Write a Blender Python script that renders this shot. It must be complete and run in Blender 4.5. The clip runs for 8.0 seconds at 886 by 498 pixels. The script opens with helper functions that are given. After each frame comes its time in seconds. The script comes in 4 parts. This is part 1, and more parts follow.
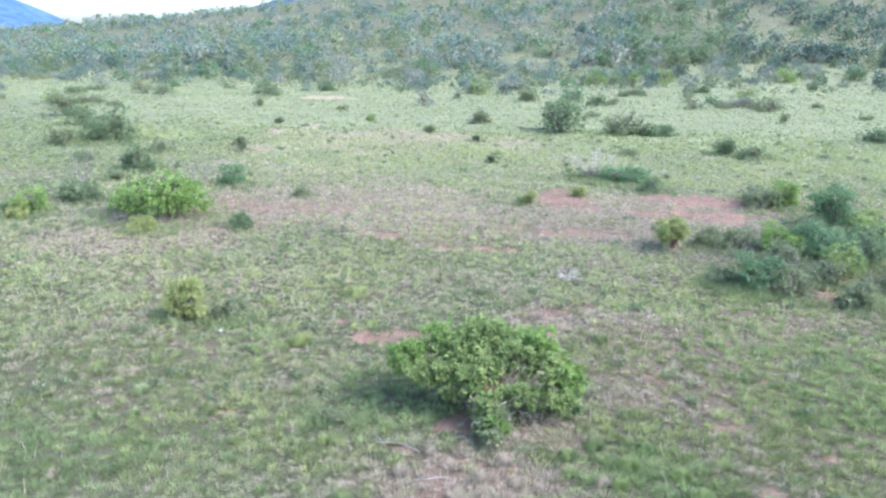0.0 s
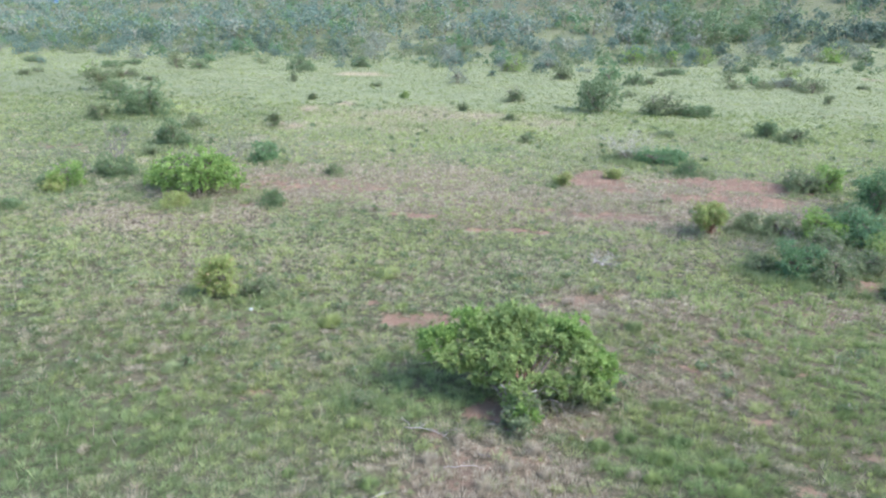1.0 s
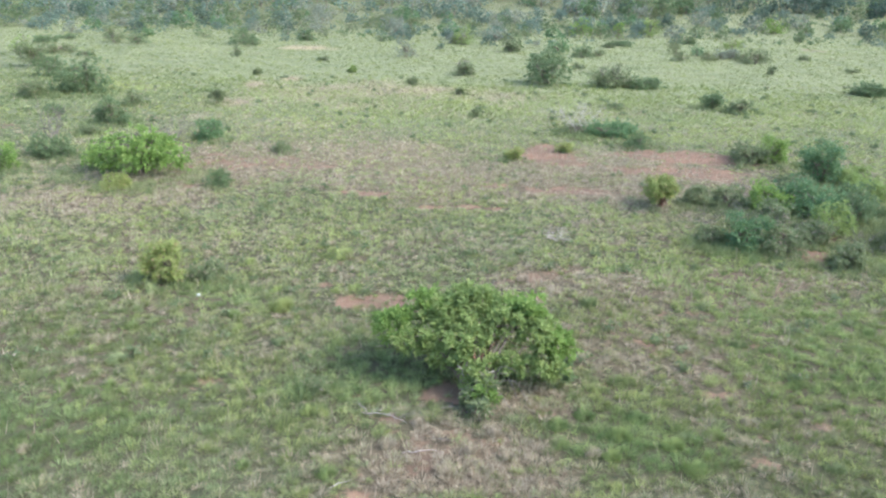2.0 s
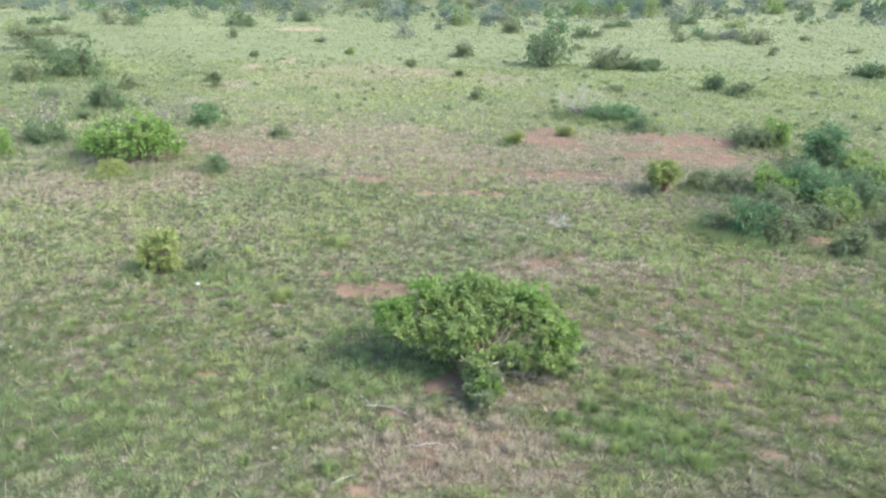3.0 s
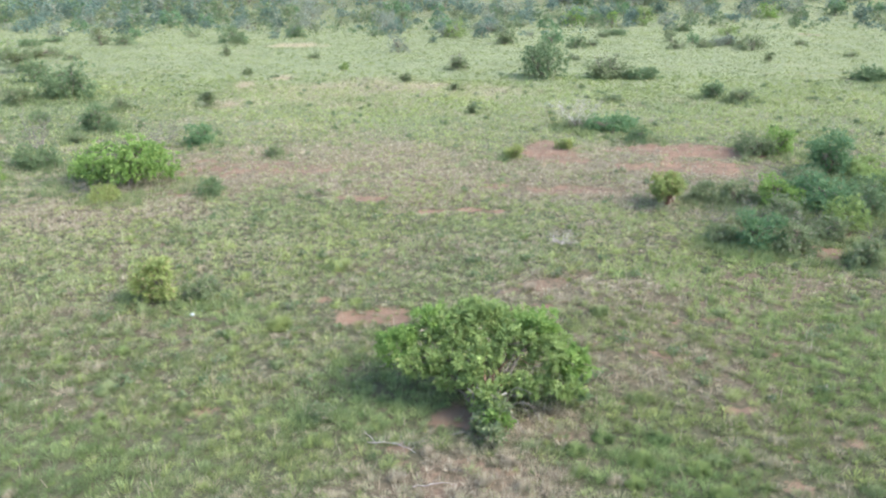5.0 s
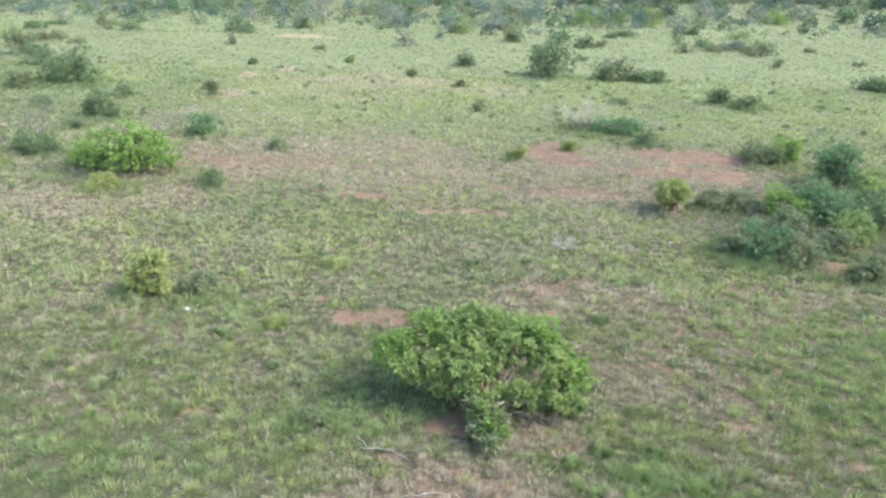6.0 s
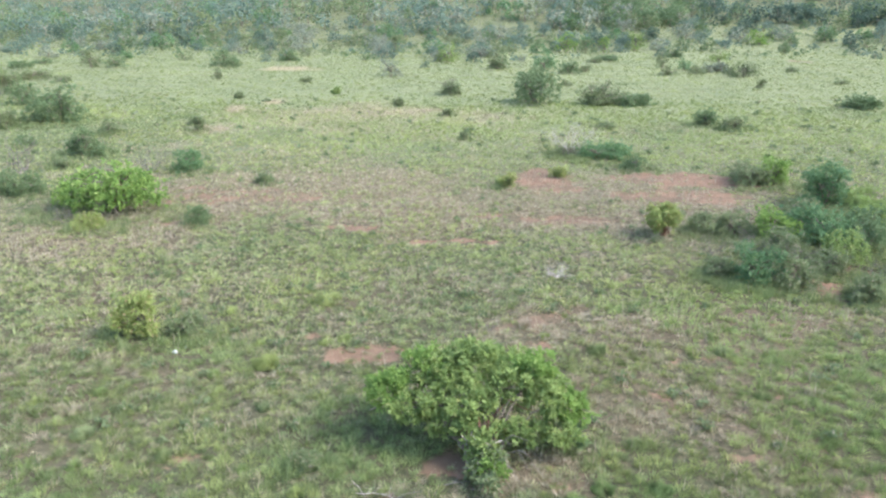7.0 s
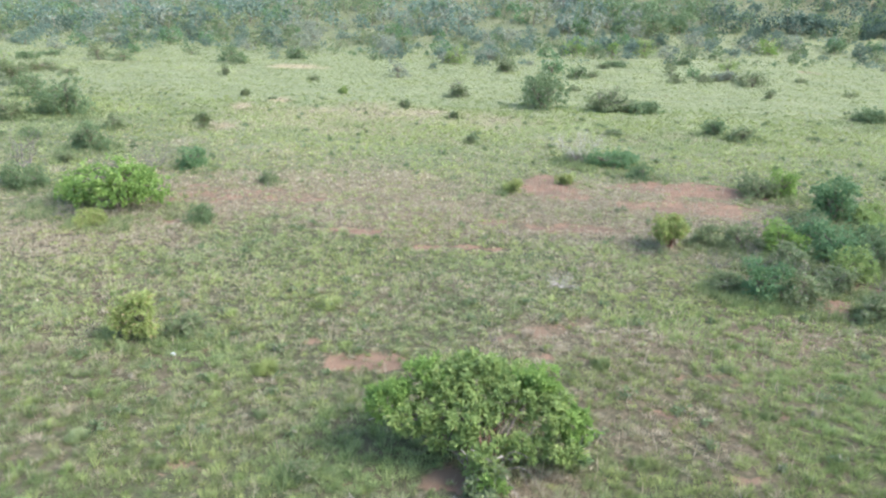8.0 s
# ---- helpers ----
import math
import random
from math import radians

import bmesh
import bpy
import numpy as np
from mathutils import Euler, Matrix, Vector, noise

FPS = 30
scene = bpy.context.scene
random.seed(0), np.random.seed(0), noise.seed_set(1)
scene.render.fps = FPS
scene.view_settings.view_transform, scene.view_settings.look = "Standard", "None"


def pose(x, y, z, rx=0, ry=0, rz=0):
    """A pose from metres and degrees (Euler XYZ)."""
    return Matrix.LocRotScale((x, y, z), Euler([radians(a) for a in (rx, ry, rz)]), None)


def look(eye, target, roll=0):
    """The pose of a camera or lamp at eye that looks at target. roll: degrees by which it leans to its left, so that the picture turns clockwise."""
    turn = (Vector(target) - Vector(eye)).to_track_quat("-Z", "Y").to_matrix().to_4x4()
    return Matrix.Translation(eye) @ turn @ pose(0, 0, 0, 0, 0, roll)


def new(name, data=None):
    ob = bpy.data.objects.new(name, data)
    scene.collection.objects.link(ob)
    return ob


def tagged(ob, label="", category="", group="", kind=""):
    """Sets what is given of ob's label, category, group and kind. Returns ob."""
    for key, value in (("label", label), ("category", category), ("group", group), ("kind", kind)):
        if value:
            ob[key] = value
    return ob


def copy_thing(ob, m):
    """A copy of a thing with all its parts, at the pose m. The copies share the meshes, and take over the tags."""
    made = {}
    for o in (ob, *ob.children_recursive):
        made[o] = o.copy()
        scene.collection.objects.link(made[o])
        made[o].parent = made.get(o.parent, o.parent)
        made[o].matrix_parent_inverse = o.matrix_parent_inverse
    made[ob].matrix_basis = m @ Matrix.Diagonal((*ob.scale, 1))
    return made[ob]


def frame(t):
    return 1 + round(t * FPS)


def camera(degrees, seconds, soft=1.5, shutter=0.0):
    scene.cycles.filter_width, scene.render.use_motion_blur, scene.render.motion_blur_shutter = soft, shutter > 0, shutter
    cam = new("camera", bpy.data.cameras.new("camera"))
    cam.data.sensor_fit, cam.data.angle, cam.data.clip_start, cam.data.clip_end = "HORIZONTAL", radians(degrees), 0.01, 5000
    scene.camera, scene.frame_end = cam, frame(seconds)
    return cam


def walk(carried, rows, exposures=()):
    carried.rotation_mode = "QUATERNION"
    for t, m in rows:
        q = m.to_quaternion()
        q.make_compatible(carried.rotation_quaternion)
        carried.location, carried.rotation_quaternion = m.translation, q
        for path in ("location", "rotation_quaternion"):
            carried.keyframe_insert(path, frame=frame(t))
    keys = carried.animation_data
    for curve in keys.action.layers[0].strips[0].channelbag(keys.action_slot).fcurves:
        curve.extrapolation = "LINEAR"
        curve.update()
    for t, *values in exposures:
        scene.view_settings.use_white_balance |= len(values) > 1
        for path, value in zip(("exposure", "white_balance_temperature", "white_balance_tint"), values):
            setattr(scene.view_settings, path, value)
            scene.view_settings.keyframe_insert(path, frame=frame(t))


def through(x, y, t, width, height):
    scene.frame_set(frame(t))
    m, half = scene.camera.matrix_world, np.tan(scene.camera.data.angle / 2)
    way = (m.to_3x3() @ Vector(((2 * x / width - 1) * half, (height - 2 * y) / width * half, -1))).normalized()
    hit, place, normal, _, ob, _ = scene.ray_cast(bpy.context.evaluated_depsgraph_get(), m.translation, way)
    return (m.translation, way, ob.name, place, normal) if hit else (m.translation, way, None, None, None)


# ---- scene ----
cam = camera(60.0, 8.0, soft=2.25)
PATH = [
    (0, (0.256, -1.075, 8.692), (0.198, 0.856, 8.177), 1.16),
    (0.5, (0.236, -0.899, 8.713), (0.15, 1.02, 8.158), 2.03),
    (1, (0.205, -0.756, 8.751), (0.069, 1.155, 8.178), 1.56),
    (1.5, (0.177, -0.565, 8.756), (0.156, 1.342, 8.154), 1.80),
    (3, (0.035, -0.058, 8.855), (0.033, 1.823, 8.175), 1.37),
    (3.5, (-0.005, 0.115, 8.874), (-0.02, 1.993, 8.186), 2.03),
    (4, (-0.012, 0.288, 8.925), (-0.024, 2.167, 8.239), 1.38),
    (4.5, (-0.037, 0.464, 8.948), (-0.035, 2.355, 8.298), -0.64),
    (6, (-0.094, 0.997, 9.037), (-0.091, 2.883, 8.37), 1.96),
    (6.5, (-0.096, 1.16, 9.091), (-0.099, 3.054, 8.448), 1.57),
    (7, (-0.102, 1.331, 9.126), (-0.077, 3.238, 8.524), 0.50),
    (7.5, (-0.134, 1.484, 9.176), (-0.1, 3.396, 8.59), 1.24),
    (8, (-0.158, 1.636, 9.233), (-0.139, 3.543, 8.632), 2.01),
]
EXPOSURES = [(0, 2.29, 5300, 17), (0.4, 2.01, 5380, 14), (1.5, 1.95, 5700, 9), (3, 2.05, 5960, 6), (8, 2.06, 5960, 6)]
walk(cam, [(t, look(eye, target, roll)) for t, eye, target, roll in PATH], EXPOSURES)

# ---- light: hazy sun from the right, clear-ish sky ----
SUN_AZIMUTH, SUN_HEIGHT = radians(104), radians(46)
world = bpy.data.worlds.new("sky")
scene.world = world
world.use_nodes = True
sky = world.node_tree.nodes.new("ShaderNodeTexSky")
sky.sky_type, sky.sun_disc = "NISHITA", False
sky.sun_elevation, sky.sun_rotation = SUN_HEIGHT, SUN_AZIMUTH
sky.air_density, sky.dust_density = 1.0, 3.0
back = world.node_tree.nodes["Background"]
back.inputs["Strength"].default_value = 0.15
world.node_tree.links.new(sky.outputs[0], back.inputs["Color"])
sun_data = bpy.data.lights.new("sun", "SUN")
sun_data.energy, sun_data.angle, sun_data.color = 0.96, radians(18.0), (1.0, 0.95, 0.88)
sun = new("sun", sun_data)
to_sun = Vector((math.sin(SUN_AZIMUTH) * math.cos(SUN_HEIGHT), math.cos(SUN_AZIMUTH) * math.cos(SUN_HEIGHT), math.sin(SUN_HEIGHT)))
sun.matrix_world = look(to_sun * 60, (0, 0, 0))


# ---- materials ----
class Nodes:
    """A small helper to write node trees in one line a node."""

    def __init__(self, name):
        self.material = bpy.data.materials.new(name)
        self.material.use_nodes = True
        self.tree = self.material.node_tree
        self.shader = self.tree.nodes["Principled BSDF"]
        self.out = self.tree.nodes["Material Output"]

    def add(self, kind, **inputs):
        node = self.tree.nodes.new("ShaderNode" + kind)
        for key, value in inputs.items():
            self.put(node.inputs[key.replace("_", " ")], value)
        return node

    def put(self, socket, value):
        if isinstance(value, bpy.types.NodeSocket):
            self.tree.links.new(value, socket)
        else:
            socket.default_value = value

    def noise(self, scale, detail=3.0, rough=0.55, vector=None):
        node = self.add("TexNoise", Scale=scale, Detail=detail, Roughness=rough)
        if vector is not None:
            self.put(node.inputs["Vector"], vector)
        return node.outputs["Fac"]

    def math(self, op, a, b=0.0, clamp=False):
        node = self.tree.nodes.new("ShaderNodeMath")
        node.operation, node.use_clamp = op, clamp
        self.put(node.inputs[0], a)
        self.put(node.inputs[1], b)
        return node.outputs[0]

    def step(self, value, low, high):
        node = self.tree.nodes.new("ShaderNodeMapRange")
        node.interpolation_type = "SMOOTHSTEP"
        self.put(node.inputs["Value"], value)
        node.inputs["From Min"].default_value, node.inputs["From Max"].default_value = low, high
        return node.outputs["Result"]

    def mix(self, fac, a, b):
        node = self.tree.nodes.new("ShaderNodeMix")
        node.data_type = "RGBA"
        self.put(node.inputs[0], fac)
        self.put(node.inputs[6], (*a, 1) if isinstance(a, tuple) else a)
        self.put(node.inputs[7], (*b, 1) if isinstance(b, tuple) else b)
        return node.outputs[2]

    def finish(self, colour, rough=0.8, bump=None, strength=0.3, distance=0.02, gloss=0.3):
        self.put(self.shader.inputs["Base Color"], colour)
        self.put(self.shader.inputs["Roughness"], rough)
        self.shader.inputs["Specular IOR Level"].default_value = gloss
        if bump is not None:
            node = self.add("Bump", Strength=strength, Distance=distance, Height=bump)
            self.put(self.shader.inputs["Normal"], node.outputs["Normal"])
        return self.material


def place_of(n):
    return n.add("NewGeometry").outputs["Position"]


def ground_material():
    n = Nodes("savanna_soil_and_short_grass")
    p = place_of(n)
    along = n.add("VectorMath", Vector=p)
    along.operation, along.inputs[1].default_value = "MULTIPLY", (0.3, 1.0, 1.0)
    along = along.outputs[0]
    bare = n.add("Attribute")
    bare.attribute_name = "bare"
    dry = n.add("Attribute")
    dry.attribute_name = "dry"
    sward = n.add("Attribute")
    sward.attribute_name = "sward"
    fine, mid, wide = n.noise(9, 4, 0.65, p), n.noise(1.6, 4, 0.6, p), n.noise(0.16, 3, 0.5, p)
    grain = n.noise(45, 3, 0.6, p)
    soil = n.mix(n.step(mid, 0.35, 0.65), (0.155, 0.096, 0.062), (0.222, 0.145, 0.096))
    soil = n.mix(n.step(grain, 0.45, 0.7), soil, (0.16, 0.095, 0.065))
    soil = n.mix(n.math("MULTIPLY", n.step(n.noise(0.8, 4, 0.65, along), 0.44, 0.62), 0.7), soil, (0.13, 0.095, 0.064))
    litter = n.mix(n.step(fine, 0.4, 0.62), (0.108, 0.075, 0.053), (0.18, 0.128, 0.09))
    green = n.mix(n.step(fine, 0.35, 0.65), (0.056, 0.058, 0.031), (0.092, 0.086, 0.048))
    far_green = n.mix(n.math("MULTIPLY", n.step(wide, 0.45, 0.7), 0.5), green, litter)
    cover = n.mix(n.math("ADD", n.math("MULTIPLY", dry.outputs["Fac"], 0.9), n.math("MULTIPLY", n.math("SUBTRACT", fine, 0.5), 0.8), True), far_green, litter)
    streak = n.noise(0.5, 4, 0.6, p)
    fine_grass = n.mix(n.step(n.math("ADD", n.math("MULTIPLY", fine, 0.5), n.math("MULTIPLY", streak, 0.5)), 0.36, 0.62), (0.132, 0.145, 0.072), (0.186, 0.198, 0.104))
    fine_grass = n.mix(n.math("MULTIPLY", dry.outputs["Fac"], 0.7), fine_grass, (0.27, 0.222, 0.128))
    cover = n.mix(sward.outputs["Fac"], cover, fine_grass)
    sage = n.add("Attribute")
    sage.attribute_name = "sage"
    cover = n.mix(n.math("MULTIPLY", sage.outputs["Fac"], 0.45), cover, n.mix(fine, (0.07, 0.082, 0.045), (0.14, 0.145, 0.085)))
    edge = n.math("ADD", bare.outputs["Fac"], n.math("ADD", n.math("MULTIPLY", n.math("SUBTRACT", mid, 0.5), 2.3), n.math("MULTIPLY", n.math("SUBTRACT", fine, 0.5), 1.1)))
    colour = n.mix(n.step(edge, 0.3, 0.7), cover, soil)
    return n.finish(colour, 0.95, n.math("ADD", fine, grain), 0.6, 0.06, 0.1)


def upward(n, own, lift):
    """Curled blades and leaves scatter light more evenly than flat strips: their normals lean upwards."""
    node = n.add("VectorMath")
    node.operation = "MULTIPLY_ADD"
    n.put(node.inputs[0], n.add("NewGeometry").outputs["Normal"])
    node.inputs[1].default_value, node.inputs[2].default_value = (own, own, own), (0, 0, lift)
    even = n.add("VectorMath")
    even.operation = "NORMALIZE"
    n.put(even.inputs[0], node.outputs[0])
    return even.outputs[0]


def leaf_material(name, dark, light, dry, through=0.3, share=0.08):
    """Leaves: each one its own shade, some dry, light shining through."""
    n = Nodes(name)
    geo = n.add("NewGeometry")
    each = geo.outputs["Random Per Island"]
    tone = n.add("Attribute")
    tone.attribute_name = "tone"
    patch = n.noise(1.4, 2, 0.5, geo.outputs["Position"])
    mixed = n.math("ADD", n.math("ADD", n.math("MULTIPLY", each, 0.18), 0.05), n.math("MULTIPLY", tone.outputs["Fac"], 0.5))
    colour = n.mix(n.math("ADD", mixed, n.math("MULTIPLY", n.math("SUBTRACT", patch, 0.42), 0.8), True), dark, light)
    some = n.math("FRACT", n.math("MULTIPLY", each, 37.0))
    colour = n.mix(n.step(some, 1.0 - share - 0.02, 1.0 - share + 0.02), colour, dry)
    n.finish(colour, 0.6, None, gloss=0.2)
    n.put(n.shader.inputs["Normal"], upward(n, 0.65, 0.4))
    glow = n.add("BsdfTranslucent")
    n.put(glow.inputs["Color"], colour)
    both = n.add("MixShader")
    both.inputs[0].default_value = through
    n.put(both.inputs[1], n.shader.outputs[0])
    n.put(both.inputs[2], glow.outputs[0])
    n.put(n.out.inputs["Surface"], both.outputs[0])
    return n.material


def grass_material():
    n = Nodes("savanna_grass_blades")
    tint = n.add("Attribute")
    tint.attribute_name = "tint"
    parts = n.add("SeparateColor")
    n.put(parts.inputs[0], tint.outputs["Color"])
    each = n.add("NewGeometry").outputs["Random Per Island"]
    cool = n.mix(parts.outputs["Red"], (0.108, 0.14, 0.062), (0.248, 0.288, 0.138))
    warm = n.mix(parts.outputs["Red"], (0.132, 0.16, 0.05), (0.295, 0.334, 0.118))
    green = n.mix(parts.outputs["Blue"], cool, warm)
    green = n.mix(tint.outputs["Alpha"], green, n.mix(parts.outputs["Red"], (0.088, 0.145, 0.05), (0.195, 0.282, 0.10)))
    straw = n.mix(each, (0.26, 0.216, 0.15), (0.40, 0.342, 0.248))
    colour = n.mix(n.step(n.math("ADD", parts.outputs["Green"], n.math("MULTIPLY", n.math("SUBTRACT", each, 0.5), 0.3)), 0.3, 0.8), green, straw)
    n.finish(colour, 0.7, None, gloss=0.12)
    n.put(n.shader.inputs["Normal"], upward(n, 0.8, 0.35))
    glow = n.add("BsdfTranslucent")
    n.put(glow.inputs["Color"], colour)
    both = n.add("MixShader")
    both.inputs[0].default_value = 0.34
    n.put(both.inputs[1], n.shader.outputs[0])
    n.put(both.inputs[2], glow.outputs[0])
    n.put(n.out.inputs["Surface"], both.outputs[0])
    return n.material


def bark_material(name, dark, light):
    n = Nodes(name)
    p = place_of(n)
    grain, blotch = n.noise(40, 4, 0.6, p), n.noise(5, 3, 0.5, p)
    colour = n.mix(n.step(n.math("ADD", n.math("MULTIPLY", grain, 0.5), n.math("MULTIPLY", blotch, 0.5)), 0.38, 0.62), dark, light)
    return n.finish(colour, 0.85, grain, 0.5, 0.01, 0.2)


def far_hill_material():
    n = Nodes("hazed_far_hill")
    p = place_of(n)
    # The blue of distance haze is put into the base colour
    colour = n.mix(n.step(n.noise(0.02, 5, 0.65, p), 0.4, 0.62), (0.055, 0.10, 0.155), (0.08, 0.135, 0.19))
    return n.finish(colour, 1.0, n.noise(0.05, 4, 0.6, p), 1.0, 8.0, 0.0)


def stone_material():
    n = Nodes("pale_stone")
    p = place_of(n)
    colour = n.mix(n.step(n.noise(12, 4, 0.6, p), 0.35, 0.65), (0.42, 0.42, 0.44), (0.62, 0.62, 0.62))
    return n.finish(colour, 0.85, n.noise(60, 3, 0.6, p), 0.4, 0.01, 0.2)


GROUND = ground_material()
GRASS = grass_material()
LEAF = {
    "bright": leaf_material("bright_broad_leaves", (0.115, 0.19, 0.045), (0.255, 0.36, 0.09), (0.27, 0.34, 0.10), 0.45, 0.05),
    "olive": leaf_material("olive_green_leaves", (0.132, 0.192, 0.057), (0.298, 0.37, 0.12), (0.26, 0.28, 0.10), 0.45, 0.05),
    "yellow": leaf_material("yellow_green_leaves", (0.18, 0.222, 0.065), (0.34, 0.385, 0.125), (0.34, 0.26, 0.14), 0.42, 0.10),
    "dark": leaf_material("dark_green_leaves", (0.085, 0.13, 0.06), (0.178, 0.238, 0.105), (0.2, 0.2, 0.1), 0.4, 0.05),
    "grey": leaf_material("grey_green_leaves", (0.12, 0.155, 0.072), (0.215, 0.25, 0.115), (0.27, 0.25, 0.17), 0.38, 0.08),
    # Bluish cast of distance haze is mixed into this leaf colour
    "sage": leaf_material("haze_tinted_sage_leaves", (0.088, 0.134, 0.10), (0.188, 0.248, 0.182), (0.22, 0.23, 0.16), 0.38, 0.04),
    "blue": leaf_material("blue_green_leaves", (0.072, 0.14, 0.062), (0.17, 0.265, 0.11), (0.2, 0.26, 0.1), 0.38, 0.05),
    # Shade over the right hillside is put into this leaf colour
    "deep": leaf_material("shaded_hillside_leaves", (0.05, 0.085, 0.06), (0.11, 0.155, 0.105), (0.12, 0.15, 0.09), 0.35, 0.04),
    "pale": leaf_material("pale_grey_leaves", (0.14, 0.165, 0.12), (0.28, 0.31, 0.22), (0.30, 0.28, 0.2), 0.38, 0.1),
}
BARK = bark_material("grey_brown_bark", (0.10, 0.075, 0.055), (0.24, 0.20, 0.16))
PALE_BARK = bark_material("pale_bleached_bark", (0.27, 0.23, 0.20), (0.50, 0.45, 0.41))
RED_BARK = bark_material("reddish_brown_bark", (0.12, 0.062, 0.038), (0.23, 0.13, 0.085))
DEAD = bark_material("dead_grey_wood", (0.125, 0.104, 0.09), (0.225, 0.195, 0.172))
FAR_HILL = far_hill_material()
STONE = stone_material()


# ---- the lie of the land ----
SLOPE = math.tan(radians(2.0))


def smooth(a, b, x):
    u = np.clip((np.asarray(x, float) - a) / (b - a), 0, 1)
    return u * u * (3 - 2 * u)


def wave(x, y, size, seed=0.0):
    """Smooth uneven field between about -1 and 1, repeating nowhere near."""
    x, y = np.asarray(x, float) / size + seed * 7.3, np.asarray(y, float) / size - seed * 3.1
    total = np.sin(1.3 * x + 2.1 * np.sin(0.7 * y + seed)) + np.sin(1.7 * y + 1.9 * np.sin(0.9 * x - seed)) + np.sin(0.8 * (x + y) + 1.4 * np.sin(1.1 * (x - y)))
    return total / 2.4


def height(x, y):
    """The field rises gently; woods climb a hillside that is steeper to the right."""
    x, y = np.asarray(x, float), np.asarray(y, float)
    field = SLOPE * np.clip(y, -40, 100)
    bearing = np.arctan2(x, np.maximum(y, 20.0))
    steep = np.clip(0.143 + 0.235 * bearing, 0.02, 0.27)
    beyond = np.clip(y - 100, 0, 320)
    hill = steep * (beyond - 18 * (1 - np.exp(-beyond / 18)))
    rough = 0.035 * wave(x, y, 1.9, 1) + 0.03 * wave(x, y, 0.8, 2)
    swell = smooth(110, 200, y) * (1.2 * wave(x, y, 24, 3) + 2.0 * wave(x, y, 60, 4))
    return field + hill + rough * (1 - smooth(60, 120, y)) + swell


BARE, DRY, LUSH_SHADED, SAGE = [], [], [], []


def patch(kind, x, y, rx, ry, turn=0.0, strength=1.0):
    """A patch of bare soil, dry grass or lush grass: an oval on the field."""
    kind.append((x, y, rx, ry, radians(turn), strength))


def cover(kind, x, y):
    """How much of a kind of patch lies at x, y: 0 to 1."""
    x, y = np.asarray(x, float), np.asarray(y, float)
    most = np.zeros(np.broadcast(x, y).shape)
    for cx, cy, rx, ry, a, s in kind:
        u, v = (x - cx) * math.cos(a) + (y - cy) * math.sin(a), (y - cy) * math.cos(a) - (x - cx) * math.sin(a)
        d = np.sqrt((u / rx) ** 2 + (v / ry) ** 2) + 0.25 * wave(x, y, 0.4 * min(rx, ry) + 0.15, cx) + 0.2 * wave(x, y, 0.35, cy)
        most = np.maximum(most, s * (1 - smooth(0.55, 1.3, d)))
    return most


# Red bare soil
patch(BARE, -1.65, 19.2, 1.25, 0.58, 9, 1.05)
patch(BARE, 5.1, 36.8, 1.55, 2.5, 0, 0.95)
patch(BARE, 11.6, 37.3, 3.9, 1.3, -8, 1.05)
patch(BARE, 10.9, 34.2, 3.4, 1.5, -4, 0.8)
patch(BARE, 5.2, 30.8, 2.2, 0.7, 0, 0.9)
patch(BARE, 2.5, 31.2, 1.8, 0.4, 0, 0.6)
patch(BARE, -3.0, 29.4, 1.2, 0.45, -15, 0.85)
patch(BARE, 0.5, 28.1, 2.1, 0.38, -4, 0.8)
patch(BARE, 2.9, 21.4, 1.7, 0.45, 22, 0.7)
patch(BARE, 2.5, 19.7, 0.9, 0.35, 5, 0.65)
patch(BARE, 0.3, 14.35, 0.65, 0.45, 0, 1.2)
patch(BARE, 2.2, 14.2, 1.0, 0.5, 0, 0.28)
patch(BARE, 0.2, 12.6, 1.5, 0.7, 0, 0.36)
patch(BARE, -0.9, 13.3, 0.7, 0.35, 0, 0.5)
patch(DRY, 2.3, 14.2, 1.2, 0.7, 0, 0.6)
patch(BARE, 12.2, 23.6, 0.6, 0.9, 0, 0.85)
patch(BARE, 13.8, 25.2, 0.9, 0.5, 0, 0.85)
patch(BARE, -0.3, 11.6, 0.45, 0.25, 0, 0.75)
patch(BARE, -1.3, 11.0, 0.35, 0.2, 0, 0.8)
patch(BARE, 6.2, 14.8, 0.5, 0.25, 20, 0.6)
patch(BARE, 7.9, 17.2, 0.5, 0.25, 0, 0.5)
patch(BARE, -4.9, 14.7, 0.4, 0.2, 0, 0.55)
patch(BARE, -9.3, 33.9, 3.4, 1.6, 10, 0.55)
patch(BARE, -6.0, 33.8, 2.2, 1.3, 0, 0.5)
patch(BARE, -10.4, 30.0, 1.4, 0.5, 0, 0.5)
patch(DRY, -13.8, 49.5, 0.8, 0.9, 0, 1.4)
patch(DRY, -14.4, 57.5, 0.7, 1.7, 0, 1.2)
patch(DRY, -12.3, 60.5, 0.9, 1.1, 0, 1.2)
patch(BARE, -23.9, 40.4, 2.4, 1.0, 0, 0.45)
patch(BARE, 42.8, 94.0, 2.0, 1.5, 0, 0.6)
patch(DRY, -15.1, 83.0, 3.0, 2.0, 0, 1.3)
patch(DRY, -3.5, 56.5, 5.5, 2.2, 0, 0.75)
patch(BARE, 4.5, 17.2, 1.6, 0.4, -25, 0.4)
patch(BARE, 6.8, 18.8, 1.5, 0.35, -20, 0.4)
spots = random.Random(41)
